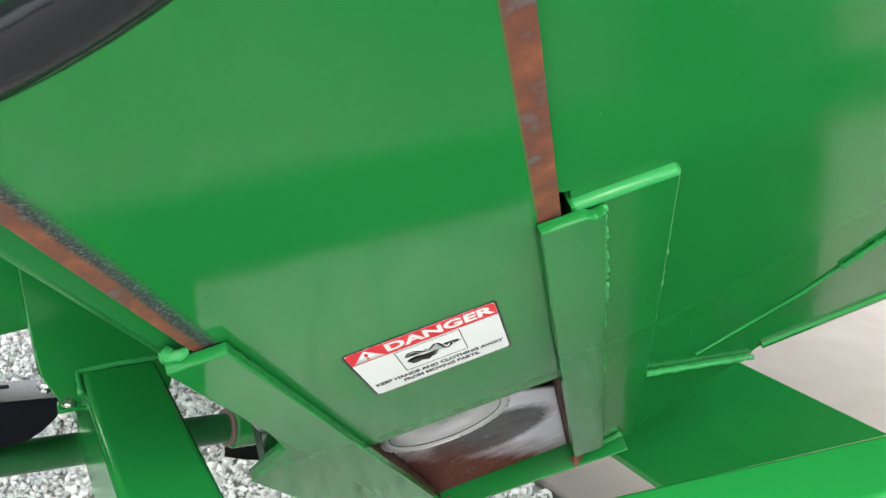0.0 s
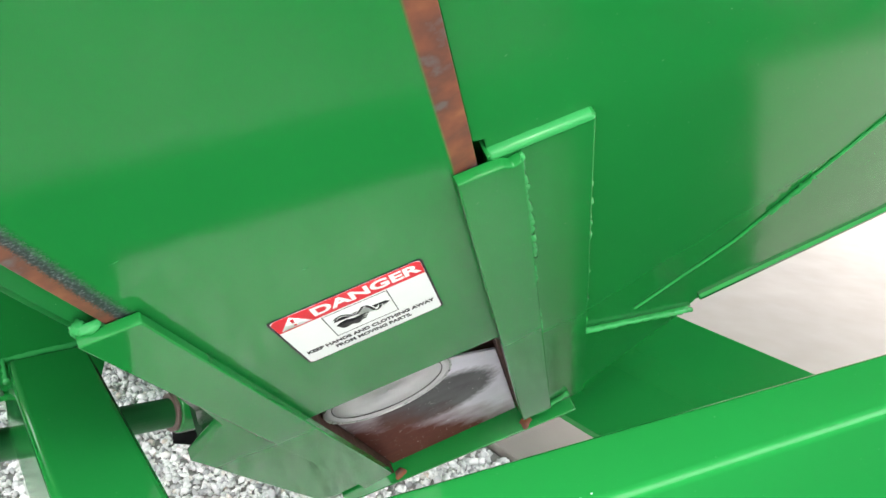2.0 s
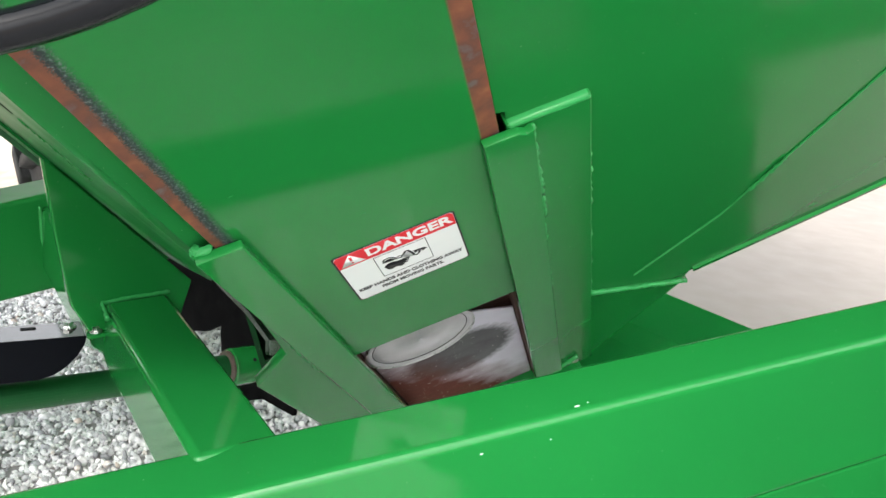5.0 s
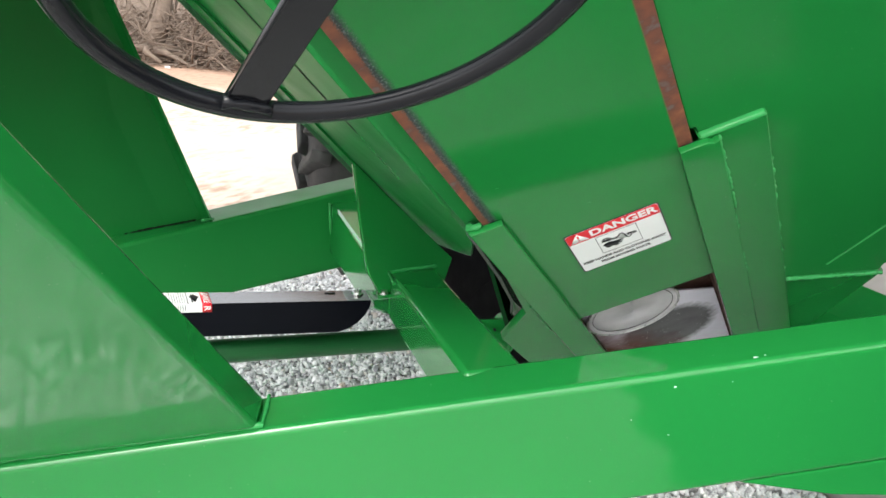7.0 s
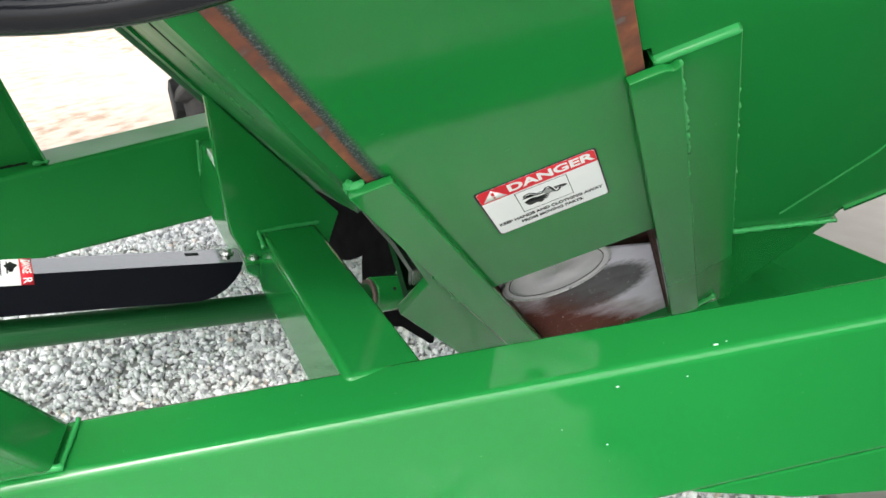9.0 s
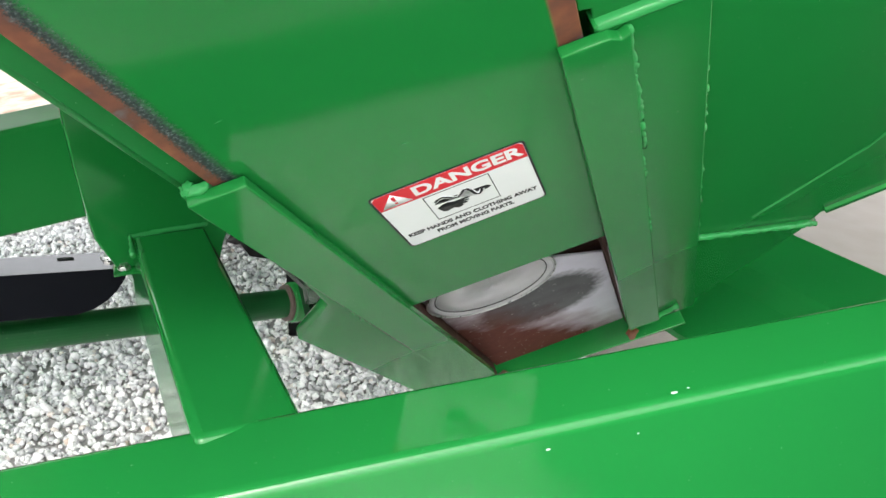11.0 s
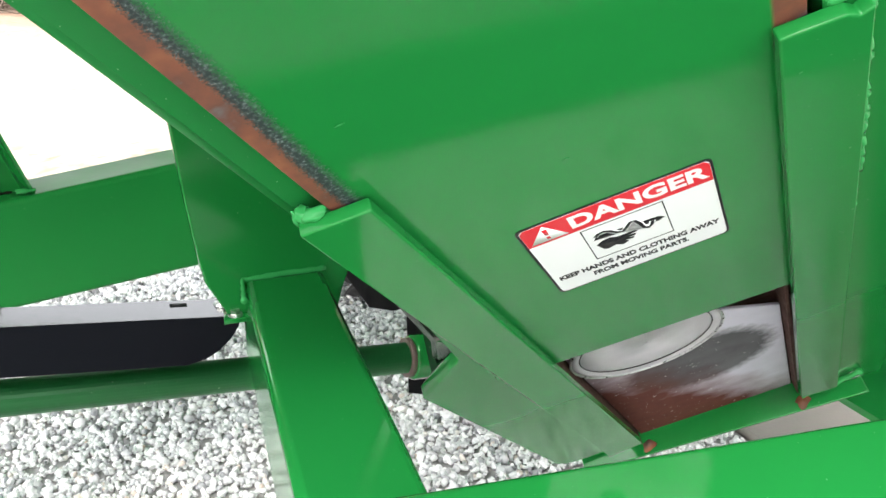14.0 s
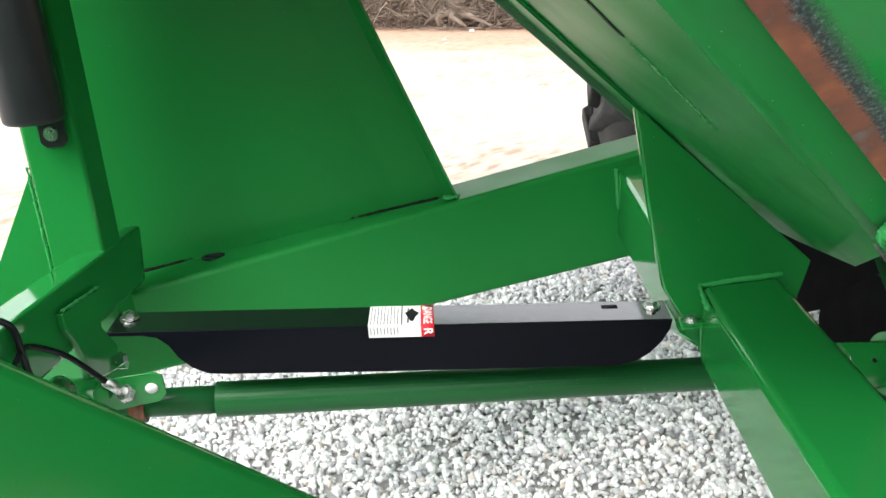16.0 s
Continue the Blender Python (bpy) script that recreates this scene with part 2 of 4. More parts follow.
def sand_material():
    m, nt, b = material("pale_packed_sand")
    col = mixc(nt, tex(nt, "noise", 3.5, 9.0), (0.45, 0.395, 0.335), (0.37, 0.31, 0.25))
    mask = ramp(nt, tex(nt, "noise", 0.55, 4.0, "Object", (0.8, 1.5, 1.0)), [(0.44, (0.10,) * 3), (0.60, (1, 1, 1))])
    crumbs = ramp(nt, tex(nt, "noise", 9.0, 12.0, "Object", (1.5, 0.6, 1.0)), [(0.46, (0, 0, 0)), (0.66, (0.75,) * 3)])
    col = mixc(nt, mixc(nt, mask, (0, 0, 0), crumbs), col, (0.22, 0.13, 0.08))
    co = nt.nodes.new("ShaderNodeTexCoord")
    sep = nt.nodes.new("ShaderNodeSeparateXYZ")
    nt.links.new(co.outputs["Object"], sep.inputs[0])
    way = nt.nodes.new("ShaderNodeMath")
    way.operation = "MULTIPLY_ADD"
    nt.links.new(tex(nt, "noise", 1.3, 9.0, "Object", (0.5, 1.0, 1.0)), way.inputs[0])
    way.inputs[1].default_value = 4.0
    nt.links.new(sep.outputs["Y"], way.inputs[2])
    part_way = nt.nodes.new("ShaderNodeMath")
    part_way.operation = "MULTIPLY"
    nt.links.new(way.outputs[0], part_way.inputs[0])
    part_way.inputs[1].default_value = 0.05
    # Browner sand with distance along y, its edge broken by noise.
    brown_band = ramp(nt, part_way.outputs[0], [(0.53, (0, 0, 0)), (0.64, (0.9,) * 3)])
    col = mixc(nt, brown_band, col, mixc(nt, crumbs, (0.34, 0.215, 0.145), (0.22, 0.125, 0.080)))
    nt.links.new(col, b.inputs["Base Color"])
    b.inputs["Roughness"].default_value = 0.95
    bump(nt, tex(nt, "noise", 12.0, 8.0), b, 0.5, 0.03)
    return m


# Bed kept darker than the stones, so gaps between them look shaded.
BED = plain("gap_shade_bed", (0.40, 0.39, 0.385), 0.9, 0, 0.4, 30, 0.4)
RUST, DOOR, GRAVEL, SAND = rust_material(), door_material(), gravel_material(), sand_material()
TROUGH, SHEET = polished_material("scoured_flight_steel", False), polished_material("scoured_trough_sheet", True)


# ---- builders ----
def finish(bm, mat, flat_area=0.0016):
    me = bpy.data.meshes.new("part")
    bmesh.ops.recalc_face_normals(bm, faces=bm.faces)
    for f in bm.faces:
        f.smooth = f.calc_area() < flat_area
    bm.to_mesh(me)
    bm.free()
    me.materials.append(mat)
    return me


def part(name, bm, mat, parent=None, label="", m=None, flat_area=0.0016):
    """One bmesh as one mesh object under a thing or part; m places its local axes in the world."""
    me = finish(bm, mat, flat_area)
    me.name = name
    ob = new(name, me)
    if parent:
        ob.parent = parent
    if m is not None:
        ob.matrix_basis = m
    return tagged(ob, label) if label else ob


def thing(name, label, category, group=""):
    ob = new(name)
    ob.empty_display_size = 0.05
    return tagged(ob, label, category, group)


def bevelled(bm, r, seg=3, angle=0.6):
    if r:
        ed = [e for e in bm.edges if len(e.link_faces) == 2 and e.calc_face_angle(0) > angle]
        bmesh.ops.bevel(bm, geom=ed, offset=r, segments=seg, profile=0.5, affect="EDGES", clamp_overlap=True)
    return bm


def prism(poly, out, r=0.0, seg=2):
    """A polygon of 3D points given thickness along the vector out."""
    bm = bmesh.new()
    lo = [bm.verts.new(p) for p in poly]
    hi = [bm.verts.new(Vector(p) + Vector(out)) for p in poly]
    bm.faces.new(lo)
    bm.faces.new(hi[::-1])
    for i in range(len(poly)):
        j = (i + 1) % len(poly)
        bm.faces.new((lo[j], lo[i], hi[i], hi[j]))
    bmesh.ops.recalc_face_normals(bm, faces=bm.faces)
    return bevelled(bm, r, seg)


def box(lo, hi, r=0.0, seg=2):
    (x0, y0, z0), (x1, y1, z1) = lo, hi
    return prism([(x0, y0, z0), (x1, y0, z0), (x1, y1, z0), (x0, y1, z0)], (0, 0, z1 - z0), r, seg)


def axes(origin, x, y):
    """A pose with local x along x, y as near y as it can be."""
    x = Vector(x).normalized()
    z = x.cross(Vector(y)).normalized()
    y = z.cross(x)
    m = Matrix((x, y, z)).transposed().to_4x4()
    m.translation = origin
    return m


def rod(p0, p1, r0, r1=None, sides=24, cap=True):
    """A round bar between two points."""
    p0, p1 = Vector(p0), Vector(p1)
    bm = bmesh.new()
    q = (p1 - p0).to_track_quat("Z", "Y").to_matrix().to_4x4()
    q.translation = (p0 + p1) / 2
    bmesh.ops.create_cone(bm, cap_ends=cap, segments=sides, radius1=r0, radius2=r0 if r1 is None else r1, depth=(p1 - p0).length, matrix=q)
    return bm


def sweep(points, r, sides=14, closed=False):
    """A round tube along a polyline."""
    bm = bmesh.new()
    pts = [Vector(p) for p in points]
    n, rings, ref = len(pts), [], None
    for i, p in enumerate(pts):
        t = (pts[(i + 1) % n] - pts[i - 1]) if closed else (pts[min(i + 1, n - 1)] - pts[max(i - 1, 0)])
        t.normalize()
        if ref is None:
            ref = t.orthogonal().normalized()
        ref = (ref - t * ref.dot(t)).normalized()
        b = t.cross(ref)
        rad = r(i / max(1, n - 1)) if callable(r) else r
        rings.append([bm.verts.new(p + rad * (math.cos(k * math.tau / sides) * ref + math.sin(k * math.tau / sides) * b)) for k in range(sides)])
    for i in range(n if closed else n - 1):
        a, c = rings[i], rings[(i + 1) % n]
        for k in range(sides):
            j = (k + 1) % sides
            bm.faces.new((a[k], a[j], c[j], c[k]))
    if not closed:
        bm.faces.new(rings[0][::-1])
        bm.faces.new(rings[-1])
    return bm


def bead(points, r, wobble=0.35, seed=1):
    """An uneven weld bead along a polyline."""
    rnd = random.Random(seed)
    pts = [Vector(p) for p in points]
    out = []
    for a, b in zip(pts, pts[1:]):
        k = max(2, int((b - a).length / (r * 1.6)))
        out += [a.lerp(b, i / k) + Vector([rnd.uniform(-1, 1) * r * wobble * 0.5 for _ in range(3)]) for i in range(k)]
    out.append(pts[-1])
    return sweep(out, lambda f: r * (1 + rnd.uniform(-wobble, wobble)), 8)


def lump(c, r, seed):
    """A blob of weld metal, uneven all over."""
    bm = bmesh.new()
    bmesh.ops.create_icosphere(bm, subdivisions=3, radius=1.0)
    for v in bm.verts:
        k = 1 + 0.30 * noise.noise(v.co * 1.6 + Vector((seed, 0, 0))) + 0.10 * noise.noise(v.co * 4.0 + Vector((0, seed, 0)))
        v.co = Vector(c) + Vector((v.co.x * r[0], v.co.y * r[1], v.co.z * r[2])) * k
    return bm


def wedge_tube(p0, p1, across, w, up, h, r=0.008, seg=4):
    """A rectangular tube from p0 to p1 (centre of its top face's near edge), w along across, h against up."""
    p0, p1, across, up = Vector(p0), Vector(p1), Vector(across), Vector(up)
    return prism([p0, p0 + across * w, p0 + across * w - up * h, p0 - up * h], p1 - p0, r, seg)


def arc(c, r, a0, a1, n):
    return [(c[0] + r * math.cos(a0 + (a1 - a0) * i / n), c[1] + r * math.sin(a0 + (a1 - a0) * i / n)) for i in range(n + 1)]


def hex_bolt(parent, at, normal, r=0.009, name="bolt"):
    """Flanged hex bolt head with its washer."""
    m = axes(at, Vector(normal).orthogonal(), Vector(normal).cross(Vector(normal).orthogonal()))
    bm = bmesh.new()
    bmesh.ops.create_cone(bm, cap_ends=True, segments=20, radius1=r * 1.25, radius2=r * 1.15, depth=0.003, matrix=pose(0, 0, 0.0015))
    bmesh.ops.create_cone(bm, cap_ends=True, segments=6, radius1=r * 0.85, radius2=r * 0.78, depth=r * 0.6, matrix=pose(0, 0, 0.003 + r * 0.3))
    return part(name, bm, ZINC, parent, "", m, 0.0)


def words(body, size, stretch, at, mat, parent, name, w, heavy=0.022, m=None):
    """Flat lettering in the plane of m (the decal's own, if none is given); at is the centre."""
    cu = bpy.data.curves.new("lettering", "FONT")
    cu.body, cu.size, cu.align_x, cu.align_y, cu.extrude = body, size, "CENTER", "CENTER", 0.0001
    cu.offset = size * heavy
    tmp = bpy.data.objects.new("lettering", cu)
    scene.collection.objects.link(tmp)
    bpy.context.view_layer.update()
    me = bpy.data.meshes.new_from_object(tmp.evaluated_get(bpy.context.evaluated_depsgraph_get()))
    bpy.data.objects.remove(tmp)
    me.materials.clear()
    me.materials.append(mat)
    ob = new(name, me)
    ob.parent = parent
    me.transform((m or DM) @ Matrix.Translation((at[0], at[1], w)) @ Matrix.Diagonal((stretch, 1.0, 1.0, 1.0)))
    return ob


# ---- ground ----
def plane_mesh(x0, y0, x1, y1, z, nx, ny, rough):
    bm = bmesh.new()
    grid = [[bm.verts.new((x0 + (x1 - x0) * i / nx, y0 + (y1 - y0) * j / ny,
             z + rough * noise.noise(Vector((i * 0.7, j * 0.7, 3.0))))) for j in range(ny + 1)] for i in range(nx + 1)]
    for i in range(nx):
        for j in range(ny):
            bm.faces.new((grid[i][j], grid[i + 1][j], grid[i + 1][j + 1], grid[i][j + 1]))
    return bm


LX, TX = Vector((0.743, 0.669, 0)), Vector((-0.669, 0.743, 0))
ground = part("ground", plane_mesh(-300, -300, 300, 300, -0.03, 60, 60, 0.0), SAND, None, flat_area=1e9)
tagged(ground, "pale packed sand yard with brown streaks", "ground", kind="structure")


def ring_sector(u0, u1, v0, v1, z, thick):
    p = [LX * u + TX * v for u, v in ((u0, v0), (u1, v0), (u1, v1), (u0, v1))]
    return prism([(q.x, q.y, z) for q in p], (0, 0, -thick), 0.004, 2)


slab = part("pavement", ring_sector(1.82, 9.0, -6.0, 8.0, 0.022, 0.10), SLAB)
tagged(slab, "pale smooth concrete slab beside the gravel", "concrete slab", kind="structure")
bed = part("gravel_bed", ring_sector(-7.0, 1.815, -4.0, 3.9, -0.006, 0.06), BED)
tagged(bed, "grey bed, darkened for gap shade, beneath loose crushed limestone", "gravel bed", kind="structure")


def stones(count):
    """Loose crushed stone as one mesh of many small faceted lumps."""
    rng = np.random.default_rng(5)
    ico = bmesh.new()
    bmesh.ops.create_icosphere(ico, subdivisions=1, radius=1.0)
    v0 = np.array([v.co[:] for v in ico.verts])
    f0 = np.array([[v.index for v in f.verts] for f in ico.faces])
    ico.free()
    u = rng.uniform(-2.2, 1.80, count)
    v = rng.uniform(-0.6, 3.86, count)
    x, y = u * LX.x + v * TX.x, u * LX.y + v * TX.y
    size = rng.lognormal(math.log(0.0098), 0.27, count).clip(0.005, 0.02)
    shp = rng.uniform(0.62, 1.25, (count, 3))
    shp[:, 2] *= 0.8
    verts = v0[None] * rng.uniform(0.62, 1.22, (count, len(v0), 1)) * shp[:, None] * size[:, None, None]
    q = rng.normal(size=(count, 4))
    q /= np.linalg.norm(q, axis=1)[:, None]
    w, a, b, c = q.T
    rot = np.stack([1 - 2 * (b * b + c * c), 2 * (a * b - c * w), 2 * (a * c + b * w), 2 * (a * b + c * w), 1 - 2 * (a * a + c * c),
                    2 * (b * c - a * w), 2 * (a * c - b * w), 2 * (b * c + a * w), 1 - 2 * (a * a + b * b)], 1).reshape(-1, 3, 3)
    verts = np.einsum("nij,nkj->nki", rot, verts)
    verts[..., 0] += x[:, None]
    verts[..., 1] += y[:, None]
    verts[..., 2] += (size * rng.uniform(-0.35, 0.75, count))[:, None]
    faces = f0[None] + (np.arange(count) * len(v0))[:, None, None]
    me = bpy.data.meshes.new("gravel")
    nv, nf = count * len(v0), count * len(f0)
    me.vertices.add(nv)
    me.vertices.foreach_set("co", verts.reshape(-1))
    me.loops.add(nf * 3)
    me.loops.foreach_set("vertex_index", faces.reshape(-1))
    me.polygons.add(nf)
    me.polygons.foreach_set("loop_start", np.arange(nf) * 3)
    me.update(calc_edges=True)
    me.materials.append(GRAVEL)
    return new("gravel", me)


gravel = tagged(stones(112000), "loose grey and white crushed limestone gravel", "gravel", kind="stuff")


# ---- grain cart ----
A, D = Vector((0.8477, 0.2128, 0.4859)), Vector((0.148, 0.7848, -0.6018))
N = D.cross(A).normalized()
G0 = Vector((-0.147, 0.52, 1.173))
GATE = Matrix((A, D, N)).transposed().to_4x4()
GATE.translation = G0


def gp(u, v, w=0.0):
    """A point of the sloping hopper face: u across, v down the slope, w out of it."""
    return G0 + A * u + D * v + N * w


def lt0(l, t, z):
    return LX * l + TX * t + Vector((0, 0, z))


cart = thing("grain_cart", "green enamelled steel grain cart with a sloping hopper", "grain cart")


def face_plate(name, uv, w0, w1, mat=None, label="", parent=None, r=0.0015):
    """A flat plate lying in the hopper's face, between two depths."""
    bm = prism([(u, v, w0) for u, v in uv], (0, 0, w1 - w0), r, 2)
    return part(name, bm, mat or SKIN, parent or cart, label, GATE)


# hopper skin to both sides of the gate, and the shell above
TOPV = -0.62
face_plate("hopper_face", [(0.2790, TOPV), (2.2, TOPV), (2.1, 0.72), (1.3, 0.752), (0.880, 0.752), (0.572, 0.756), (0.562, 0.776), (0.372, 0.625), (0.289, 0.625), (0.289, 0.000), (0.2790, -0.004)], -0.030, -0.014)
face_plate("hopper_lip", [(0.374, 0.622), (0.560, 0.776), (0.566, 0.788), (0.374, 0.630)], -0.020, -0.006)
face_plate("hopper_edge", [(0.574, 0.738), (0.880, 0.744), (1.3, 0.744), (2.1, 0.712), (2.103, 0.724), (1.303, 0.757), (0.880, 0.757), (0.576, 0.752)], -0.020, -0.008)
face_plate("seam", [(0.455, 0.640), (0.600, 0.542), (0.680, 0.442), (0.765, 0.340), (1.25, -0.26), (1.252, -0.256), (0.767, 0.344), (0.682, 0.446), (0.602, 0.546), (0.457, 0.644)], -0.0145, -0.0110, WELD)
side_plate = face_plate("side_plate", [(0.2866, 0.013), (0.380, 0.0227), (0.372, 0.99), (0.283, 0.985)], -0.024, -0.006)
face_plate("guide_strip_right", [(0.2565, 0.0145), (0.296, 0.019), (0.303, 0.026), (0.3115, 0.0225), (0.3045, 0.70), (0.302, 0.950), (0.2465, 0.938)], -0.006, 0.005)
face_plate("guide_strip_left", [(-0.048, -0.008), (0.0005, -0.0015), (0.0085, 0.870), (-0.046, 0.886)], -0.006, 0.005)
lower_plate = face_plate("lower_plate", [(-0.045, 0.10), (-0.043, 0.905), (-0.100, 0.905), (-0.126, 0.882), (-0.137, 0.390), (-0.0685, 0.325)], -0.026, -0.010)
part("sill_ledge", prism([(-0.108, 0.995, -0.060), (0.344, 1.001, -0.040), (0.344, 0.995, 0.017), (-0.108, 0.989, -0.007)], (0.0, 0.004, 0.001), 0.0010), GREEN, cart, "", GATE)
face_plate("bevel_weld", [(0.2868, 0.0125), (0.3800, 0.0222), (0.381, 0.032), (0.288, 0.022)], -0.020, -0.0045, WELD, "", None, 0.004)
part("weld_bead", bead([(0.312, 0.025, -0.004), (0.3125, 0.08, -0.004), (0.3130, 0.20, -0.004), (0.3135, 0.245, -0.004)], 0.0028, 0.6, 5), WELD, side_plate)
part("weld_bead", bead([(0.308, 0.42, -0.005), (0.307, 0.50, -0.005)], 0.0025, 0.7, 6), WELD, side_plate)
part("weld_bead", bead([(0.379, 0.10, -0.013), (0.378, 0.30, -0.013)], 0.0030, 0.6, 7), WELD, side_plate)
part("weld_bead", bead([(0.377, 0.38, -0.013), (0.376, 0.50, -0.013)], 0.003, 0.7, 8), WELD, side_plate)
part("weld_bead", bead([(-0.052, 0.30, -0.006), (-0.053, 0.42, -0.006)], 0.0022, 0.7, 9), WELD, lower_plate)
for c, r, k in (((-0.037, -0.0075, -0.007), (0.011, 0.0036, 0.0050), 3), ((-0.0440, -0.0075, -0.011), (0.0060, 0.0045, 0.0060), 4), ((-0.0485, 0.008, -0.010), (0.0040, 0.020, 0.0050), 5)):
    part("weld_lump", lump(c, r, k), WELD, lower_plate)
part("weld_bead", bead([(0.250, 0.960, -0.004), (0.300, 0.955, -0.002), (0.338, 0.930, -0.002)], 0.005, 0.35, 11), WELD, side_plate)

for u, w, k in ((0.004, -0.020, 1), (0.250, -0.006, 2)):
    q = [(u + 0.011 * math.cos(a) * (1 + 0.3 * math.sin(3 * a + k)), w + 0.006 + 0.010 * math.sin(a) * (1 + 0.3 * math.cos(2 * a + k))) for a in (math.tau * n / 12 for n in range(12))]
    part("rust_stain", prism([(a, 0.9905 + 0.0133 * (a + 0.108) - 0.0016, b) for a, b in q], (0, 0.0008, 0), 0), RUST, cart, "small rust stain", GATE)

part("weld_bead", bead([(0.376, 0.624, -0.009), (0.470, 0.705, -0.009), (0.564, 0.784, -0.009)], 0.0042, 0.3, 12), WELD, side_plate)
part("weld_bead", bead([(0.640, 0.492, -0.011), (0.690, 0.430, -0.011)], 0.0030, 0.5, 15), WELD, side_plate)
part("weld_bead", bead([(0.3755, 0.57, -0.013), (0.375, 0.62, -0.013)], 0.0028, 0.6, 16), WELD, side_plate)
part("weld_bead", bead([(0.3105, 0.27, -0.004), (0.310, 0.32, -0.004)], 0.0022, 0.6, 17), WELD, side_plate)

# formed left wall of the chute: lit margin, rounded bend, receding flange
prof = [(-0.010, -0.020), (-0.050, -0.020)] + arc((-0.050, -0.030), 0.010, math.pi / 2, math.pi * 0.85, 6)[1:]
e = Vector(prof[-1])
prof += [tuple(e.lerp(Vector((-0.1253, -0.140)), s)) for s in (0.5, 1.0)]
f0 = Vector(prof[-1])
dirf = Vector((-0.285 - f0.x, -0.400 - f0.y))
flange_long = dirf.length
dirf.normalize()
prof += [tuple(f0 + dirf * s) for s in (0.15, flange_long)]


def low_end(w):
    """How much further down the slope the chute reaches, at depth w behind its face."""
    return 2.1 * min(max(0.0, -w), 0.16) + 1.0 * max(0.0, -w - 0.16)


def profile_sheet(prof, v0, v1, thick):
    bm = bmesh.new()
    rows = []
    for off in (0.0, thick):
        for low in (False, True):
            rows.append([bm.verts.new((u + off * 0.85, v1 + low_end(w) if low else v0, w - off * 0.5)) for u, w in prof])
    n = len(prof)
    for i in range(n - 1):
        bm.faces.new((rows[0][i], rows[0][i + 1], rows[1][i + 1], rows[1][i]))
        bm.faces.new((rows[2][i], rows[3][i], rows[3][i + 1], rows[2][i + 1]))
        for q in (0, 1):
            bm.faces.new((rows[q][i], rows[q + 2][i], rows[q + 2][i + 1], rows[q][i + 1]))
    for i in (0, n - 1):
        bm.faces.new((rows[0][i], rows[1][i], rows[3][i], rows[2][i]))
    return bm


part("chute_wall", profile_sheet(prof[7:], TOPV - 0.02, -0.004, 0.006), SPECKLED, cart, "", GATE, 0.006)
part("chute_margin", profile_sheet(prof[:8], TOPV - 0.02, -0.030, 0.006), SPECKLED, cart, "", GATE, 0.006)

# main rail along the near side
R = Vector((0.8665, 0.4826, 0.1277)).normalized()
RY = Vector((-0.4915, 0.8695, 0.0491)).normalized()
RZ = R.cross(RY).normalized()
RAIL0 = Vector((0.0, 0.502, 0.964))
part("main_rail", wedge_tube(RAIL0 - R * 3.0, RAIL0 + R * 3.5, RY, 0.0955, RZ, 0.2065, 0.011, 5), GREEN, cart, "heavy rectangular green steel tube", None, 0.05)

# cross tube from the gusset to the rail
PX, PE, PN = Vector((-0.460, 0.851, 0.953)), Vector((0.6606, 0.7507, 0)), Vector((0.7507, -0.6606, 0))
TUBE = Vector((0.610, -0.792, 0))
part("cross_tube", prism([PX, PX + PE * 0.0985, PX + PE * 0.0985 + TUBE * 0.478, PX + TUBE * 0.466], (0, 0, -0.098), 0.009, 4), GREEN, cart)
part("weld_bead", bead([PX + PE * -0.004 + TUBE * 0.05 + Vector((0, 0, -0.006)), PX + PE * -0.002 + Vector((0, 0, -0.001)), PX + PE * 0.05 + Vector((0, 0, 0.001)), PX + PE * 0.1015 + Vector((0, 0, 0.001))], 0.0034, 0.25, 3), WELD, cart)

side_f = Vector((-dirf.y, dirf.x))


def on_flange(s, lift):
    """A point of the receding flange's outer side, s from the slot, in (u, w)."""
    q = f0 + dirf * s - side_f * lift
    return q.x, q.y


def flange_strip(s0, s1, v0, v1, lift, thick):
    (a0, c0), (a1, c1) = on_flange(s0, lift), on_flange(s1, lift)
    out = -side_f * thick
    return prism([(a0, v0, c0), (a1, v0, c1), (a1, v1 + (low_end(c1) if v1 > -0.1 else 0.0), c1), (a0, v1 + (low_end(c0) if v1 > -0.1 else 0.0), c0)], (out.x, 0, out.y), 0)


# Slot isn't cut: its inner shade is a raised black strip.
part("slot_dark_strip", flange_strip(0.0, 0.006, TOPV, -0.14, 0.0003, 0.0006), INK, cart, "black strip painted for an open slot's dark inside", GATE)
part("seam_bead", bead([(on_flange(0.002, 0.0)[0], v, on_flange(0.002, 0.0)[1]) for v in (-0.13, -0.07, -0.006)], 0.0013, 0.6, 13), GREEN, cart, "", GATE)
part("flange_step", flange_strip(flange_long - 0.07, flange_long, TOPV, -0.004, 0.0004, 0.004), SPECKLED, cart, "", GATE)

# hopper shell behind and above the face, unseen, with added light blockers
part("hopper_shell", prism([gp(-0.018, TOPV, -0.05), gp(2.3, TOPV, -0.05), gp(1.3, 0.0, -0.05), gp(0.6, 0.74, -0.05), gp(0.38, 0.60, -0.05), gp(0.30, 0.30, -0.05), gp(-0.018, 0.20, -0.05)], (1.6, 1.9, 0.7), 0), GREEN, cart)
part("hopper_brow", prism([gp(-0.04, TOPV, -0.03), gp(2.2, TOPV, -0.03), gp(2.2, TOPV, -0.03) + Vector((0, 0, 1.2)), gp(-0.04, TOPV, -0.03) + Vector((0, 0, 1.2))], (0.03, 0.05, 0), 0), GREEN, cart)
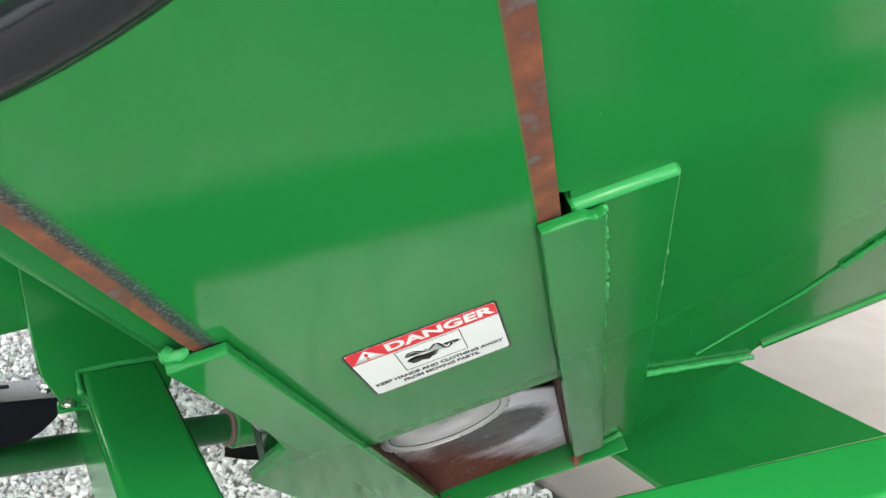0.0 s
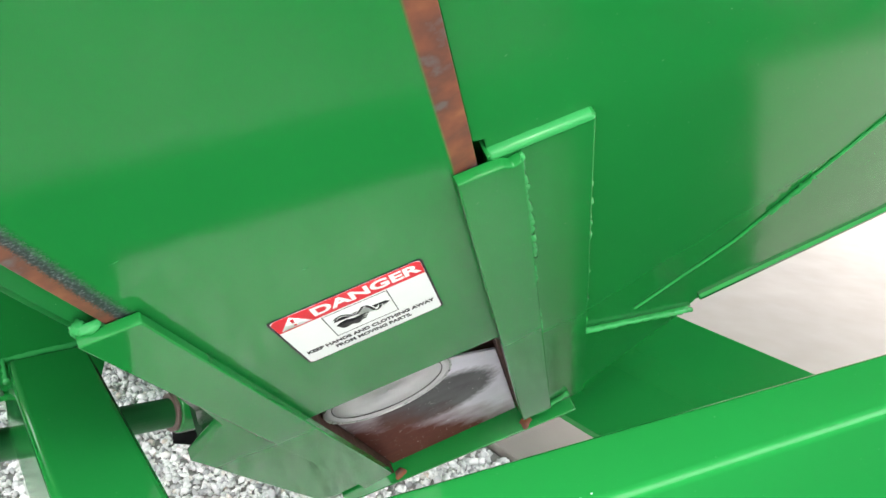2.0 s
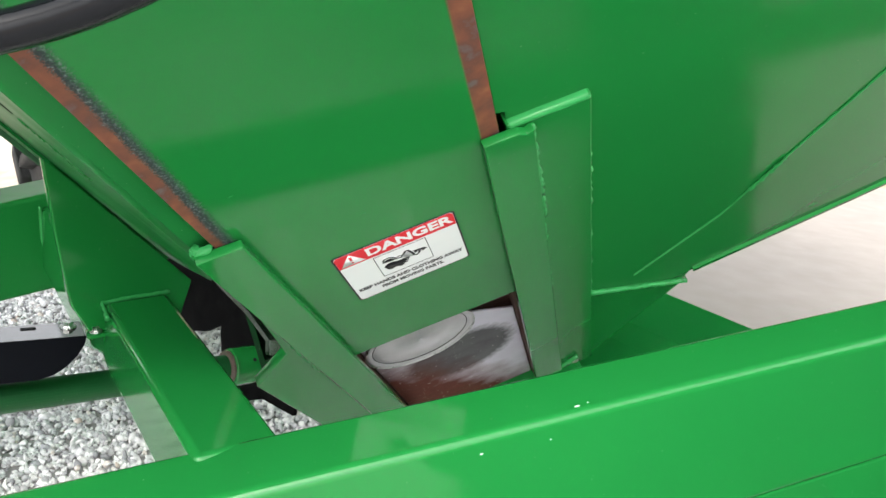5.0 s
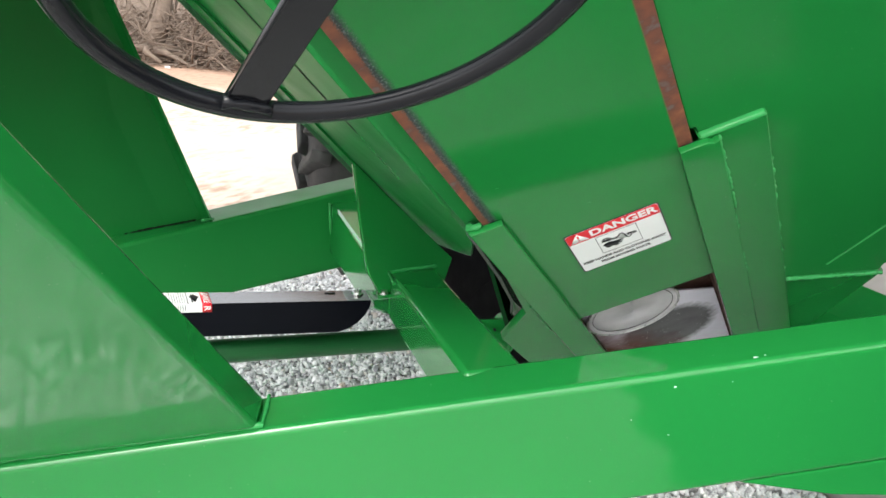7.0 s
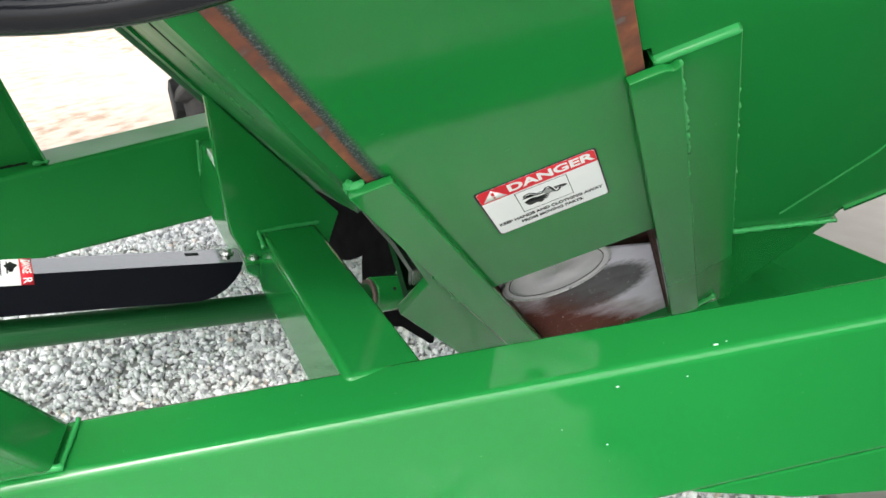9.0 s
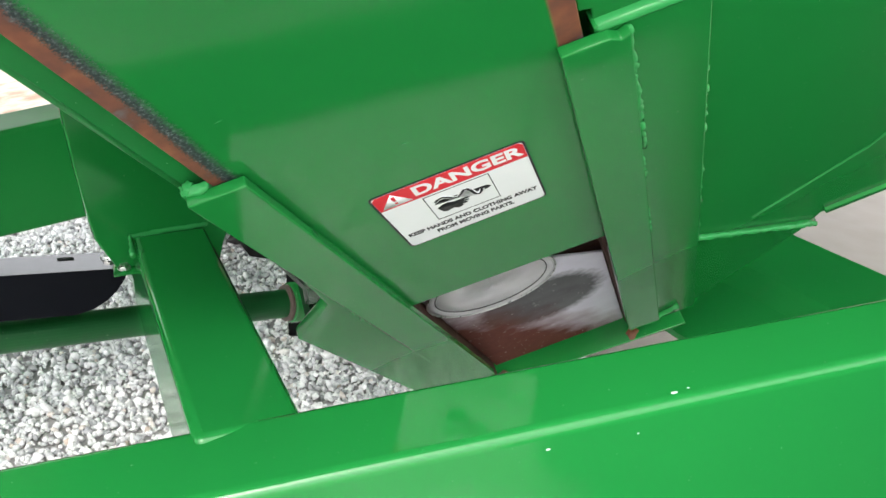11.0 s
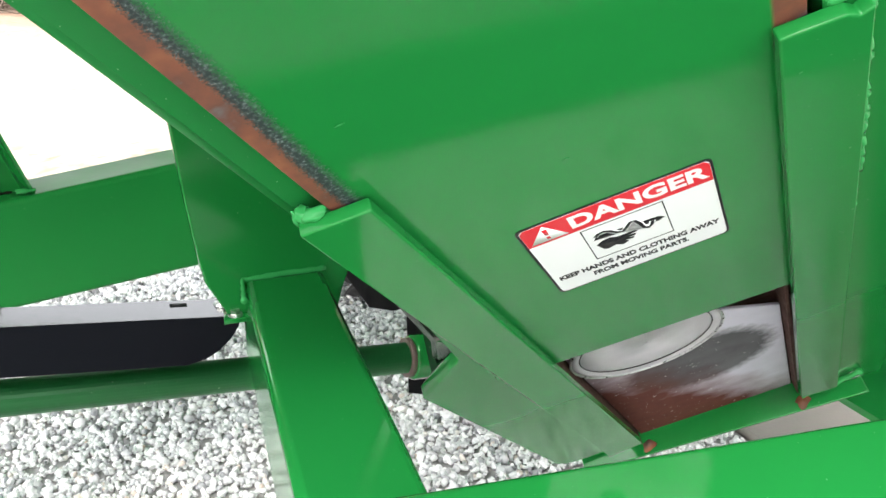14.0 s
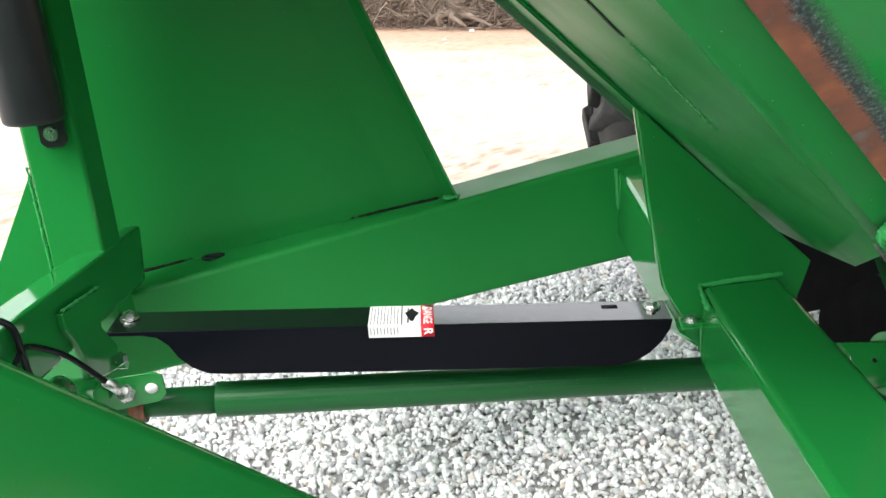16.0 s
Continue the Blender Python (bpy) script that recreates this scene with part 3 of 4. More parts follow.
# Unseen block overhead, sized to shade the ground, deck and far panel.
part("overhead_shade_block", prism([lt0(-0.90, 0.90, 1.95), lt0(4.4, 0.90, 1.95), lt0(4.4, 3.6, 1.95), lt0(-0.90, 3.6, 1.95)], (0, 0, 1.1), 0.02), GREEN, cart)
# Unseen slope added to keep bright sky out of the cross tube's reflection.
part("reflection_block_slope", prism([lt0(0.25, 2.2, 1.45), lt0(4.4, 2.2, 1.45), lt0(4.4, 3.6, 2.0), lt0(0.25, 3.6, 2.0)], (0, 0, 0.02), 0), GREEN, cart)
# Unseen block added to darken the far panel's upper left.
part("front_shade_block", prism([lt0(-2.4, 0.95, 1.95), lt0(-1.25, 0.95, 1.95), lt0(-0.905, 1.85, 1.95), lt0(-2.4, 1.85, 1.95)], (0, 0, 1.1), 0.02), GREEN, cart)
# Unseen slab added over the far panel to cut its sky light.
part("panel_shade_slab", prism([lt0(-0.57, 1.05, 1.46), lt0(-0.12, 1.05, 1.46), lt0(0.10, 1.60, 1.54), lt0(-0.57, 1.60, 1.54)], (0, 0, 0.02), 0), GREEN, cart)
part("trough_side", prism([gp(0.376, 0.655, -0.022), gp(0.576, 0.815, -0.022), gp(0.60, 1.25, -0.30), gp(0.40, 1.25, -0.30), gp(0.376, 1.02, -0.022)], N * -0.01, 0), GREEN, cart)
part("trough_bottom", prism([gp(-0.11, 0.97, -0.03), gp(0.36, 1.01, -0.03), gp(0.36, 1.12, -0.33), gp(-0.11, 1.08, -0.33)], N * -0.01, 0), GREEN, cart)
def folded(rows, thick):
    """A sheet through rows of points, thickened along its own normals."""
    bm = bmesh.new()
    grid = [[bm.verts.new(gp(*p)) for p in row] for row in rows]
    for a, b in zip(grid, grid[1:]):
        for k in range(len(a) - 1):
            bm.faces.new((a[k], a[k + 1], b[k + 1], b[k]))
    bmesh.ops.recalc_face_normals(bm, faces=bm.faces)
    bmesh.ops.solidify(bm, geom=bm.faces[:], thickness=thick)
    return bm


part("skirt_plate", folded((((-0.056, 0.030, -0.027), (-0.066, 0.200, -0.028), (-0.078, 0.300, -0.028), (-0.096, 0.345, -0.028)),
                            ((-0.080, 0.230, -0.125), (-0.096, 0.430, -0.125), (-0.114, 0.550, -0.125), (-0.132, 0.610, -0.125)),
                            ((-0.128, 0.400, -0.233), (-0.146, 0.670, -0.233), (-0.164, 0.810, -0.233), (-0.184, 0.890, -0.233))), 0.005), DARK_GLOSS, cart, "glossy dark green skirt", None, 0.0)
part("trough_wall", prism([gp(-0.132, 0.42, -0.024), gp(-0.132, 0.96, -0.024), gp(-0.132, 1.08, -0.33), gp(-0.132, 0.45, -0.36)], A * 0.008, 0), DARK_GLOSS, cart)
part("hopper_floor", prism([gp(-0.03, 0.25, -0.046), gp(0.30, 0.25, -0.046), gp(0.30, 1.03, -0.052), gp(-0.03, 1.0, -0.052)], N * -0.006, 0), SOOT_RUST, cart, "dark rusty inner floor")
part("cheek", prism([gp(0.2485, 0.25, -0.016), gp(0.2485, 1.0, -0.016), gp(0.2485, 1.0, -0.085), gp(0.2485, 0.25, -0.085)], A * 0.004, 0), SOOT_RUST, cart)
part("cheek", prism([gp(-0.002, 0.25, -0.016), gp(-0.002, 0.97, -0.016), gp(-0.002, 0.97, -0.085), gp(-0.002, 0.25, -0.085)], A * -0.004, 0), SOOT_RUST, cart)

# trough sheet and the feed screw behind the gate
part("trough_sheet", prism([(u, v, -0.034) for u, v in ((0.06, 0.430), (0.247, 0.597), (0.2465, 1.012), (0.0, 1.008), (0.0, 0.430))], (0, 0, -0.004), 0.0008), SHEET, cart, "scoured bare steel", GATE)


def flight(c, r, r_in, w0, w1, turn, n=72, thick=0.004):
    """One turn of a screw flight round the axis through c, climbing from w0 to w1."""
    bm = bmesh.new()
    rows = []
    for k in range(n + 1):
        a = turn + math.tau * k / n
        w = w0 + (w1 - w0) * k / n
        rows.append([bm.verts.new((c[0] + q * math.cos(a), c[1] + q * math.sin(a), z)) for q, z in ((r_in, w - 0.001), (r * 0.72, w - 0.001), (r * 0.84, w - 0.0022), (r * 0.875, w - 0.0028), (r * 0.91, w - 0.0004), (r * 0.955, w + 0.0004), (r, w - 0.0012), (r, w - thick), (r_in, w - thick))])
    for p, q in zip(rows, rows[1:]):
        for i in range(9):
            j = (i + 1) % 9
            bm.faces.new((p[i], p[j], q[j], q[i]))
    bm.faces.new(rows[0][::-1])
    bm.faces.new(rows[-1])
    return bm


auger = thing("feed_auger", "worn bare steel auger flight inside the trough opening", "auger")
part("flight", flight((0.090, 0.544), 0.092, 0.004, -0.0305, -0.0290, radians(-80)), TROUGH, auger, "scoured grey screw flight", GATE, 0.001)
part("flight_edge", sweep([(0.090 + 0.092 * math.cos(a), 0.544 + 0.092 * math.sin(a), -0.0305 + 0.0015 * (a - radians(-80)) / math.tau) for a in (radians(-80) + math.tau * k / 72 for k in range(73))], 0.0016, 8), ZINC, auger, "worn bright edge", GATE)
# Dark ring stands in for the shade inside the flight's groove.
part("groove_shade_ring", sweep([(0.090 + 0.0800 * math.cos(a), 0.544 + 0.0800 * math.sin(a), -0.0326 + 0.0015 * k / 72) for k, a in ((k, radians(-80) + math.tau * k / 72) for k in range(73))], 0.0006, 6), DARK_LINE, auger, "thin dark line painted for the groove's shade", GATE)
part("core", rod((0.092, 0.545, -0.070), (0.092, 0.545, -0.038), 0.022), TROUGH, auger, "", GATE)

# deck plates running under the hopper
def strip(points, v0, v1, thick):
    """Bent plate: cross-section points (along, height), run across the cart."""
    bm = bmesh.new()
    rows = []
    for off in (0, -thick):
        for v in (v0, v1):
            rows.append([bm.verts.new(LX * l + TX * v + Vector((0, 0, z + off))) for l, z in points])
    for i in range(len(points) - 1):
        bm.faces.new((rows[0][i], rows[0][i + 1], rows[1][i + 1], rows[1][i]))
        bm.faces.new((rows[2][i], rows[3][i], rows[3][i + 1], rows[2][i + 1]))
        for q in (0, 1):
            bm.faces.new((rows[q][i], rows[q + 2][i], rows[q + 2][i + 1], rows[q][i + 1]))
    for i in (0, -1):
        bm.faces.new((rows[0][i], rows[1][i], rows[3][i], rows[2][i]))
    return bm


part("deck_plate", strip([(1.30, 0.600), (1.505, 0.650), (1.550, 0.690), (1.762, 0.720)], -0.2, 2.4, 0.012), GREEN, cart)

# driveline
pd = Vector((0.6817, 0.7276, -0.0765)).normalized()
p_end = Vector((-0.557, 1.1145, 0.691))
tp = Vector((-0.7264, 0.6873, 0.0))
up = pd.cross(tp)
drive = thing("driveline_shaft", "green telescoping drive shaft tube beneath a black guard", "drive shaft")
part("outer_tube", rod(p_end - pd * 0.756, p_end + pd * 0.215, 0.0262, sides=32), DULL, drive)
part("inner_tube", rod(p_end - pd * 0.90, p_end - pd * 0.75, 0.0208, sides=28), DULL, drive)
part("collar_ring", rod(p_end - pd * 0.876, p_end - pd * 0.856, 0.0275, sides=28), RUST, drive, "rusty brown clamp ring")
part("yoke", rod(p_end - pd * 0.97, p_end - pd * 0.925, 0.034, 0.027, 18), GREEN, drive)
part("yoke_ear", wedge_tube(p_end - pd * 0.99 - tp * 0.022 - up * 0.035, p_end - pd * 0.92 - tp * 0.022 - up * 0.035, tp, 0.03, up, 0.014, 0.003, 2), GREEN, drive)

bearing = thing("shaft_bearing", "green round bearing housing with a tan seal ring", "bearing housing")
part("housing", bevelled(rod(p_end + pd * 0.212, p_end + pd * 0.30, 0.0385, sides=40), 0.004, 2, 1.0), GREEN, bearing)
# Hole isn't cut; a thin black disc stands for its shade.
part("grease_hole_shade", rod(p_end + pd * 0.252 - tp * 0.0305 + up * 0.0235, p_end + pd * 0.252 - tp * 0.031 + up * 0.024, 0.004, sides=12), INK, bearing, "small black disc for the shade in a hole")
part("flange", rod(p_end + pd * 0.295, p_end + pd * 0.308, 0.052, sides=32), GREEN, bearing)
part("shaft_collar", rod(p_end + pd * 0.204, p_end + pd * 0.2135, 0.0335, sides=32), SEAL, bearing, "dusty tan seal ring")
# Hidden upper part is added to block bright ground from the gusset's reflection.
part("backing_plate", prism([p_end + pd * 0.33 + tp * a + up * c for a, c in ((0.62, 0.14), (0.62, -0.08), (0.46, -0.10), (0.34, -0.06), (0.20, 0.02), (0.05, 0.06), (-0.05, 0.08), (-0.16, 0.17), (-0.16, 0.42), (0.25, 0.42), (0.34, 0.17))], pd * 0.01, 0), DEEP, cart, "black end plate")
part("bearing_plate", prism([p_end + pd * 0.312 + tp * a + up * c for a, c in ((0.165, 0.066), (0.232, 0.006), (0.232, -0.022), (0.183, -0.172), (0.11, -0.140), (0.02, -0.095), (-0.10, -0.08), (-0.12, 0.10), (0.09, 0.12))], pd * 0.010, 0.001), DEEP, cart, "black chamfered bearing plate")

# black guard over the driveline
guard = thing("driveline_guard", "black sheet guard bolted over the drive shaft", "shaft guard")
g_end = Vector((-0.6135, 1.0235, 0.826))
gd = Vector((0.535, 0.530, -0.062)) / 0.772


def gl(s, t, h):
    return g_end + gd * s + TX * t + Vector((0, 0, h))


NEAR, FAR = -0.045, 0.025
part("top_sheet", prism([gl(0.020, NEAR, 0), gl(0.028, FAR, 0), gl(-0.792, FAR, 0), gl(-0.788, NEAR, 0)], (0, 0, -0.003), 0.0014, 3), BLACKTOP, guard)
side = [(0.022, 0.0), (0.018, -0.016), (0.006, -0.035), (-0.011, -0.052), (-0.032, -0.065), (-0.058, -0.072), (-0.40, -0.071), (-0.635, -0.068), (-0.660, -0.066), (-0.680, -0.056), (-0.696, -0.040), (-0.706, -0.022), (-0.720, -0.010), (-0.740, -0.006), (-0.784, -0.006), (-0.788, 0.0)]
part("side_sheet", prism([gl(s, NEAR, h) for s, h in side], TX * 0.003, 0.0006), BLACKSHEET, guard)
for s in (0.002, -0.770):
    hex_bolt(guard, gl(s, 0.002, 0.0005), (0, 0, 1), 0.011)
# Slot's shaded inside is painted as a flat black patch on the sheet.
part("slot", prism([gl(s, t, 0.0006) for s, t in ((-0.050, 0.000), (-0.050, 0.010), (-0.074, 0.010), (-0.074, 0.000))], (0, 0, 0.0004), 0), INK, guard)


def guard_sticker():
    """White and red warning sticker folded over the guard's near edge."""
    def band(s0, s1, mat, name, label, lift, holder):
        k = 0.0006 * lift
        ob = part(name, prism([gl(s0, NEAR - k, k), gl(s0, FAR - 0.002, k), gl(s1, FAR - 0.002, k), gl(s1, NEAR - k, k)], (0, 0, 0.0004), 0), mat, holder, label)
        part("flap", prism([gl(s0, NEAR - k, k), gl(s1, NEAR - k, k), gl(s1, NEAR - k, -0.017), gl(s0, NEAR - k, -0.017)], TX * -0.0005, 0), mat, ob if holder is guard else holder)
        return ob

    def bar(name, s0, s1, t0, t1, lift, mat, holder):
        return part(name, prism([gl(s0, t0, lift), gl(s0, t1, lift), gl(s1, t1, lift), gl(s1, t0, lift)], (0, 0, 0.0002), 0), mat, holder)

    rnd = random.Random(8)
    sticker = band(-0.4235, -0.329, WHITE, "sticker", "white warning sticker with a red header", 1, guard)
    header = band(-0.348, -0.329, RED, "sticker_header", "red sticker header", 2, sticker)
    bar("divider", -0.3765, -0.3750, NEAR, FAR - 0.003, 0.0011, INK, sticker)
    for k in range(9):
        s = -0.4205 + 0.0048 * k
        a = NEAR + 0.003
        while a < FAR - 0.012:
            b = min(a + rnd.uniform(0.006, 0.020), FAR - 0.006)
            bar("text_bar", s, s + 0.0010, a, b, 0.0011, INK, sticker)
            a = b + 0.003
        part("text_bar", prism([gl(s, NEAR - 0.0014, -0.002), gl(s + 0.0009, NEAR - 0.0014, -0.002), gl(s + 0.0009, NEAR - 0.0014, -0.011), gl(s, NEAR - 0.0014, -0.014)], TX * -0.0002, 0), INK, sticker)
    ring = [(-0.361 + 0.0085 * math.cos(a) * (1 + 0.35 * math.sin(3 * a)), -0.010 + 0.019 * math.sin(a) * (1 + 0.25 * math.cos(4 * a))) for a in (math.tau * k / 18 for k in range(18))]
    part("symbol", prism([gl(s, t, 0.0011) for s, t in ring], (0, 0, 0.0002), 0), INK, sticker)
    bar("symbol", -0.3675, -0.3655, -0.038, 0.014, 0.0011, INK, sticker)
    m = Matrix((-TX, gd, TX.cross(gd) * -1)).transposed().to_4x4()
    m.translation = gl(-0.3385, 0, 0.0018)
    words("DANGE", 0.0185, 0.92, (0.0145, 0.0), WHITE, header, "header_lettering", 0.0, 0.02, m)
    part("alert_triangle", prism([gl(-0.3455, FAR - 0.005, 0.0017), gl(-0.3455, FAR - 0.019, 0.0017), gl(-0.3315, FAR - 0.012, 0.0017)], (0, 0, 0.0002), 0), WHITE, header)
    side_m = Matrix((Vector((0, 0, -1)), gd, Vector((0, 0, -1)).cross(gd))).transposed().to_4x4()
    side_m.translation = gl(-0.3385, NEAR - 0.0019, 0)
    words("R", 0.0185, 0.92, (0.0085, 0.0), WHITE, header, "header_lettering", 0.0, 0.02, side_m)


guard_sticker()

# far beam and its panel
bd = Vector((0.545, 0.839, 0.0)).normalized()
bn = Vector((0.839, -0.545, 0.0)).normalized()
pc = Vector((-1.087, 1.150, 0.898))


def fb(s, z, back=0.0):
    return pc + bd * s + Vector((0, 0, z)) - bn * back


part("far_beam", prism([fb(-0.80, -0.101), fb(-0.48, -0.064), fb(0.0, -0.006), fb(0.9, 0.102), fb(1.6, 0.186), fb(1.6, -0.11), fb(0.9, -0.152), fb(0.0, -0.207), fb(-0.80, -0.252)], -bn * 0.12, 0.010, 4), SHADED_GREEN, cart, "", None, 0.02)

def top(a):
    return -0.006 + 0.12 * a


part("far_panel", prism([fb(0.000, top(0) - 0.002, 0.049), fb(-0.158, 0.395, 0.049), fb(-0.500, 1.25, 0.049), fb(-0.68, 1.25, 0.098), fb(-0.68, top(-0.68) - 0.002, 0.098), fb(-0.33, top(-0.33) - 0.002, 0.095)], -bn * 0.006, 0.001), SHADED_GREEN, cart, "tall green plate, gloss cut to look shaded")
part("panel_flange", prism([fb(0.012, top(0), 0.012), fb(-0.149, 0.398, 0.012), fb(-0.495, 1.25, 0.012), fb(-0.503, 1.25, 0.050), fb(-0.160, 0.396, 0.050), fb(0.0, top(0), 0.050)], bd * -0.005, 0.001), GREEN, cart)
part("weld_bead", bead([fb(0.012, 0.002, 0.010), fb(-0.02, 0.001, 0.014)], 0.004, 0.4, 21), WELD, cart)
# Thin dark line along the panel's foot, where it meets the beam.
part("weld_bead", bead([fb(-0.02, top(-0.02) + 0.002, 0.047), fb(-0.33, top(-0.33) + 0.002, 0.091), fb(-0.64, top(-0.64) + 0.002, 0.095)], 0.0026, 0.3, 22), DARK_LINE, cart)
hole = fb(-0.459, top(-0.459) + 0.001, 0.070)
part("grommet", sweep([hole + bd * 0.019 * math.cos(k * math.tau / 20) + bn * 0.012 * math.sin(k * math.tau / 20) for k in range(20)], 0.003, 8, True), BLACK, cart)
# Flat black disc paints the shade of the uncut drain hole.
part("drain_hole_shade", prism([hole + bd * 0.017 * math.cos(k * math.tau / 16) + bn * 0.010 * math.sin(k * math.tau / 16) + Vector((0, 0, 0.0005)) for k in range(16)], (0, 0, 0.0006), 0), INK, cart)

# gusset plate between hopper flange and cross tube
def on_plate(a, h):
    return PX + PE * a + Vector((0, 0, h))


part("gusset_plate", prism([on_plate(a, h) for a, h in ((-0.080, 0.220), (-0.064, 0.108), (-0.050, 0.026), (-0.044, 0.000), (-0.020, -0.042), (0.002, -0.050), (0.004, -0.092), (0.110, -0.092), (0.124, -0.030), (0.134, 0.000), (0.138, 0.014))], -PN * 0.013, 0.0018), GREEN, cart)
part("gusset_tab", prism([on_plate(-0.022, -0.043) - PN * 0.013, on_plate(0.002, -0.043) - PN * 0.013, on_plate(0.002, -0.043) + PN * 0.012, on_plate(-0.028, -0.043) + PN * 0.012], (0, 0, -0.006), 0.001), GREEN, cart)
hex_bolt(cart, on_plate(-0.012, -0.043) + PN * 0.002, (0, 0, 1), 0.007, "tab_bolt")
rear = PX + PE * 0.012 - PN * 0.013
part("rear_cross_tube", prism([rear + Vector((0, 0, -0.045)), rear + Vector((0, 0, -0.098)), rear - TUBE * 0.22 + Vector((0, 0, -0.170)), rear - TUBE * 0.76 + Vector((0, 0, -0.192)), rear - TUBE * 0.76 + Vector((0, 0, -0.045))], PE * 0.100, 0.010, 4), GREEN, cart)
part("weld_bead", bead([fb(0.338, 0.012) + bn * 0.003, fb(0.342, -0.06) + bn * 0.003, fb(0.356, -0.135) + bn * 0.003], 0.0040, 0.15, 44), WELD, cart)
part("flange_lip", box((-0.298, TOPV, -0.420), (-0.272, 0.50, -0.396), 0.004), DULL, cart, "", GATE)
# near brace on the rail
BE = Vector((0.045, -0.6885, 0.7238)).normalized()
BI, BO = RAIL0 - R * 0.448 + RY * 0.0870, RAIL0 - R * 0.455 + RY * 0.0065
part("near_brace", prism([BO, BO + BE * 1.3, BO + BE * 1.3 - R * 1.2, BO - R * 1.2], BI - BO, 0.010, 4), GREEN, cart, "", None, 0.02)
part("weld_bead", bead([BO + R * 0.004 + Vector((0, 0.004, 0.004)), BO - R * 0.30 + Vector((0, 0.004, 0.005)), BO - R * 0.85 + Vector((0, 0.004, 0.005))], 0.0042, 0.12, 31), WELD, cart)
part("weld_bead", bead([BO + R * 0.004 + Vector((0, 0, 0.004)), BI + R * 0.004 + Vector((0, 0, 0.003))], 0.0028, 0.15, 32), WELD, cart)
rail_under = RAIL0 - RZ * 0.2065
part("under_gusset", prism([rail_under + R * 0.235 + RY * 0.004, rail_under + R * 0.395 + RY * 0.004 - RZ * 0.052, rail_under + R * 0.75 + RY * 0.004 - RZ * 0.12, rail_under + R * 1.4 + RY * 0.004 - RZ * 0.12, rail_under + R * 1.4 + RY * 0.004], RY * 0.080, 0.003), GREEN, cart)

# front cross member with its post
def lt(l, t, z):
    return LX * l + TX * t + Vector((0.0087, -0.0100, z - 0.001))


part("front_cross_member", prism([lt(-0.60, 0.40, 1.000), lt(-0.60, 1.482, 0.930), lt(-0.60, 1.455, 0.834), lt(-0.60, 0.40, 0.902)], LX * -0.050, 0.006, 3), GREEN, cart)
part("front_post", prism([lt(-0.690, 1.310, 0.80), lt(-0.603, 1.310, 0.80), lt(-0.603, 1.390, 0.80), lt(-0.690, 1.390, 0.80)], (0, 0, 1.4), 0.006, 3), GREEN, cart)
part("post_gusset", prism([lt(-0.688, 1.325, 1.085), lt(-0.688, 1.325, 0.70), lt(-0.912, 1.325, 0.70)], TX * 0.012, 0.001), GREEN, cart)
part("weld_bead", bead([lt(-0.692, 1.312, 1.085), lt(-0.692, 1.312, 0.90)], 0.0022, 0.6, 41), WELD, cart)
part("hanger_plate", prism([lt(-0.60, t, z) for t, z in ((1.1023, 0.9228), (1.2276, 0.9094), (1.2134, 0.8527), (1.2547, 0.8027), (1.2355, 0.7710), (1.1632, 0.7917), (1.1442, 0.7355), (1.1283, 0.7403), (1.1358, 0.8036), (1.1372, 0.8363), (1.1192, 0.8751), (1.1022, 0.8985))], LX * 0.010, 0.0015), GREEN, cart)
part("weld_bead", bead([lt(-0.592, 1.1077, 0.9255), lt(-0.592, 1.2395, 0.9092)], 0.0024, 0.5, 42), WELD, cart)
for t, z in ((1.2451, 0.7765), (1.1644, 0.7737)):
    part("hex_nut", rod(lt(-0.592, t, z), lt(-0.578, t, z), 0.0105, sides=6), GREEN, cart, "", None, 0.0)
part("bearing_hub", bevelled(rod(lt(-0.64, 1.134, 0.772), lt(-0.575, 1.134, 0.772), 0.034, sides=28), 0.004, 2, 1.0), GREEN, cart)
part("bearing_stub", bevelled(rod(lt(-0.62, 1.00, 0.822), lt(-0.60, 1.076, 0.822), 0.024, sides=28), 0.003, 2, 1.0), ZINC, cart, "grey steel bearing")
part("sensor_bracket", prism([lt(l, 1.090, z) for l, z in ((-0.561, 0.825), (-0.482, 0.831), (-0.470, 0.826), (-0.469, 0.798), (-0.479, 0.787), (-0.548, 0.776), (-0.560, 0.783))], TX * 0.004, 0.0008), GREEN, cart, "small green sensor bracket")
# White disc stands in for lit gravel seen through an uncut hole.
part("bracket_white_disc", prism([lt(-0.487 + 0.009 * math.cos(k * math.tau / 14), 1.0893, 0.808 + 0.008 * math.sin(k * math.tau / 14)) for k in range(14)], TX * -0.0008, 0), WHITE, cart, "white disc painted for bright gravel behind a hole")
part("hex_nut", rod(lt(-0.524, 1.10, 0.852), lt(-0.524, 1.086, 0.856), 0.0095, sides=6), DARK_GLOSS, cart, "", None, 0.0)
part("hex_nut", rod(lt(-0.553, 1.10, 0.808), lt(-0.553, 1.078, 0.808), 0.012, sides=6), GREEN, cart, "", None, 0.0)

sensor = thing("speed_sensor", "threaded steel speed sensor with a black cable", "sensor")
part("sensor_body", rod(lt(-0.520, 1.086, 0.803), lt(-0.537, 1.066, 0.835), 0.0072, sides=16), ZINC, sensor)
part("sensor_nut", rod(lt(-0.520, 1.088, 0.802), lt(-0.523, 1.082, 0.809), 0.0125, sides=6), ZINC, sensor, "", None, 0.0)


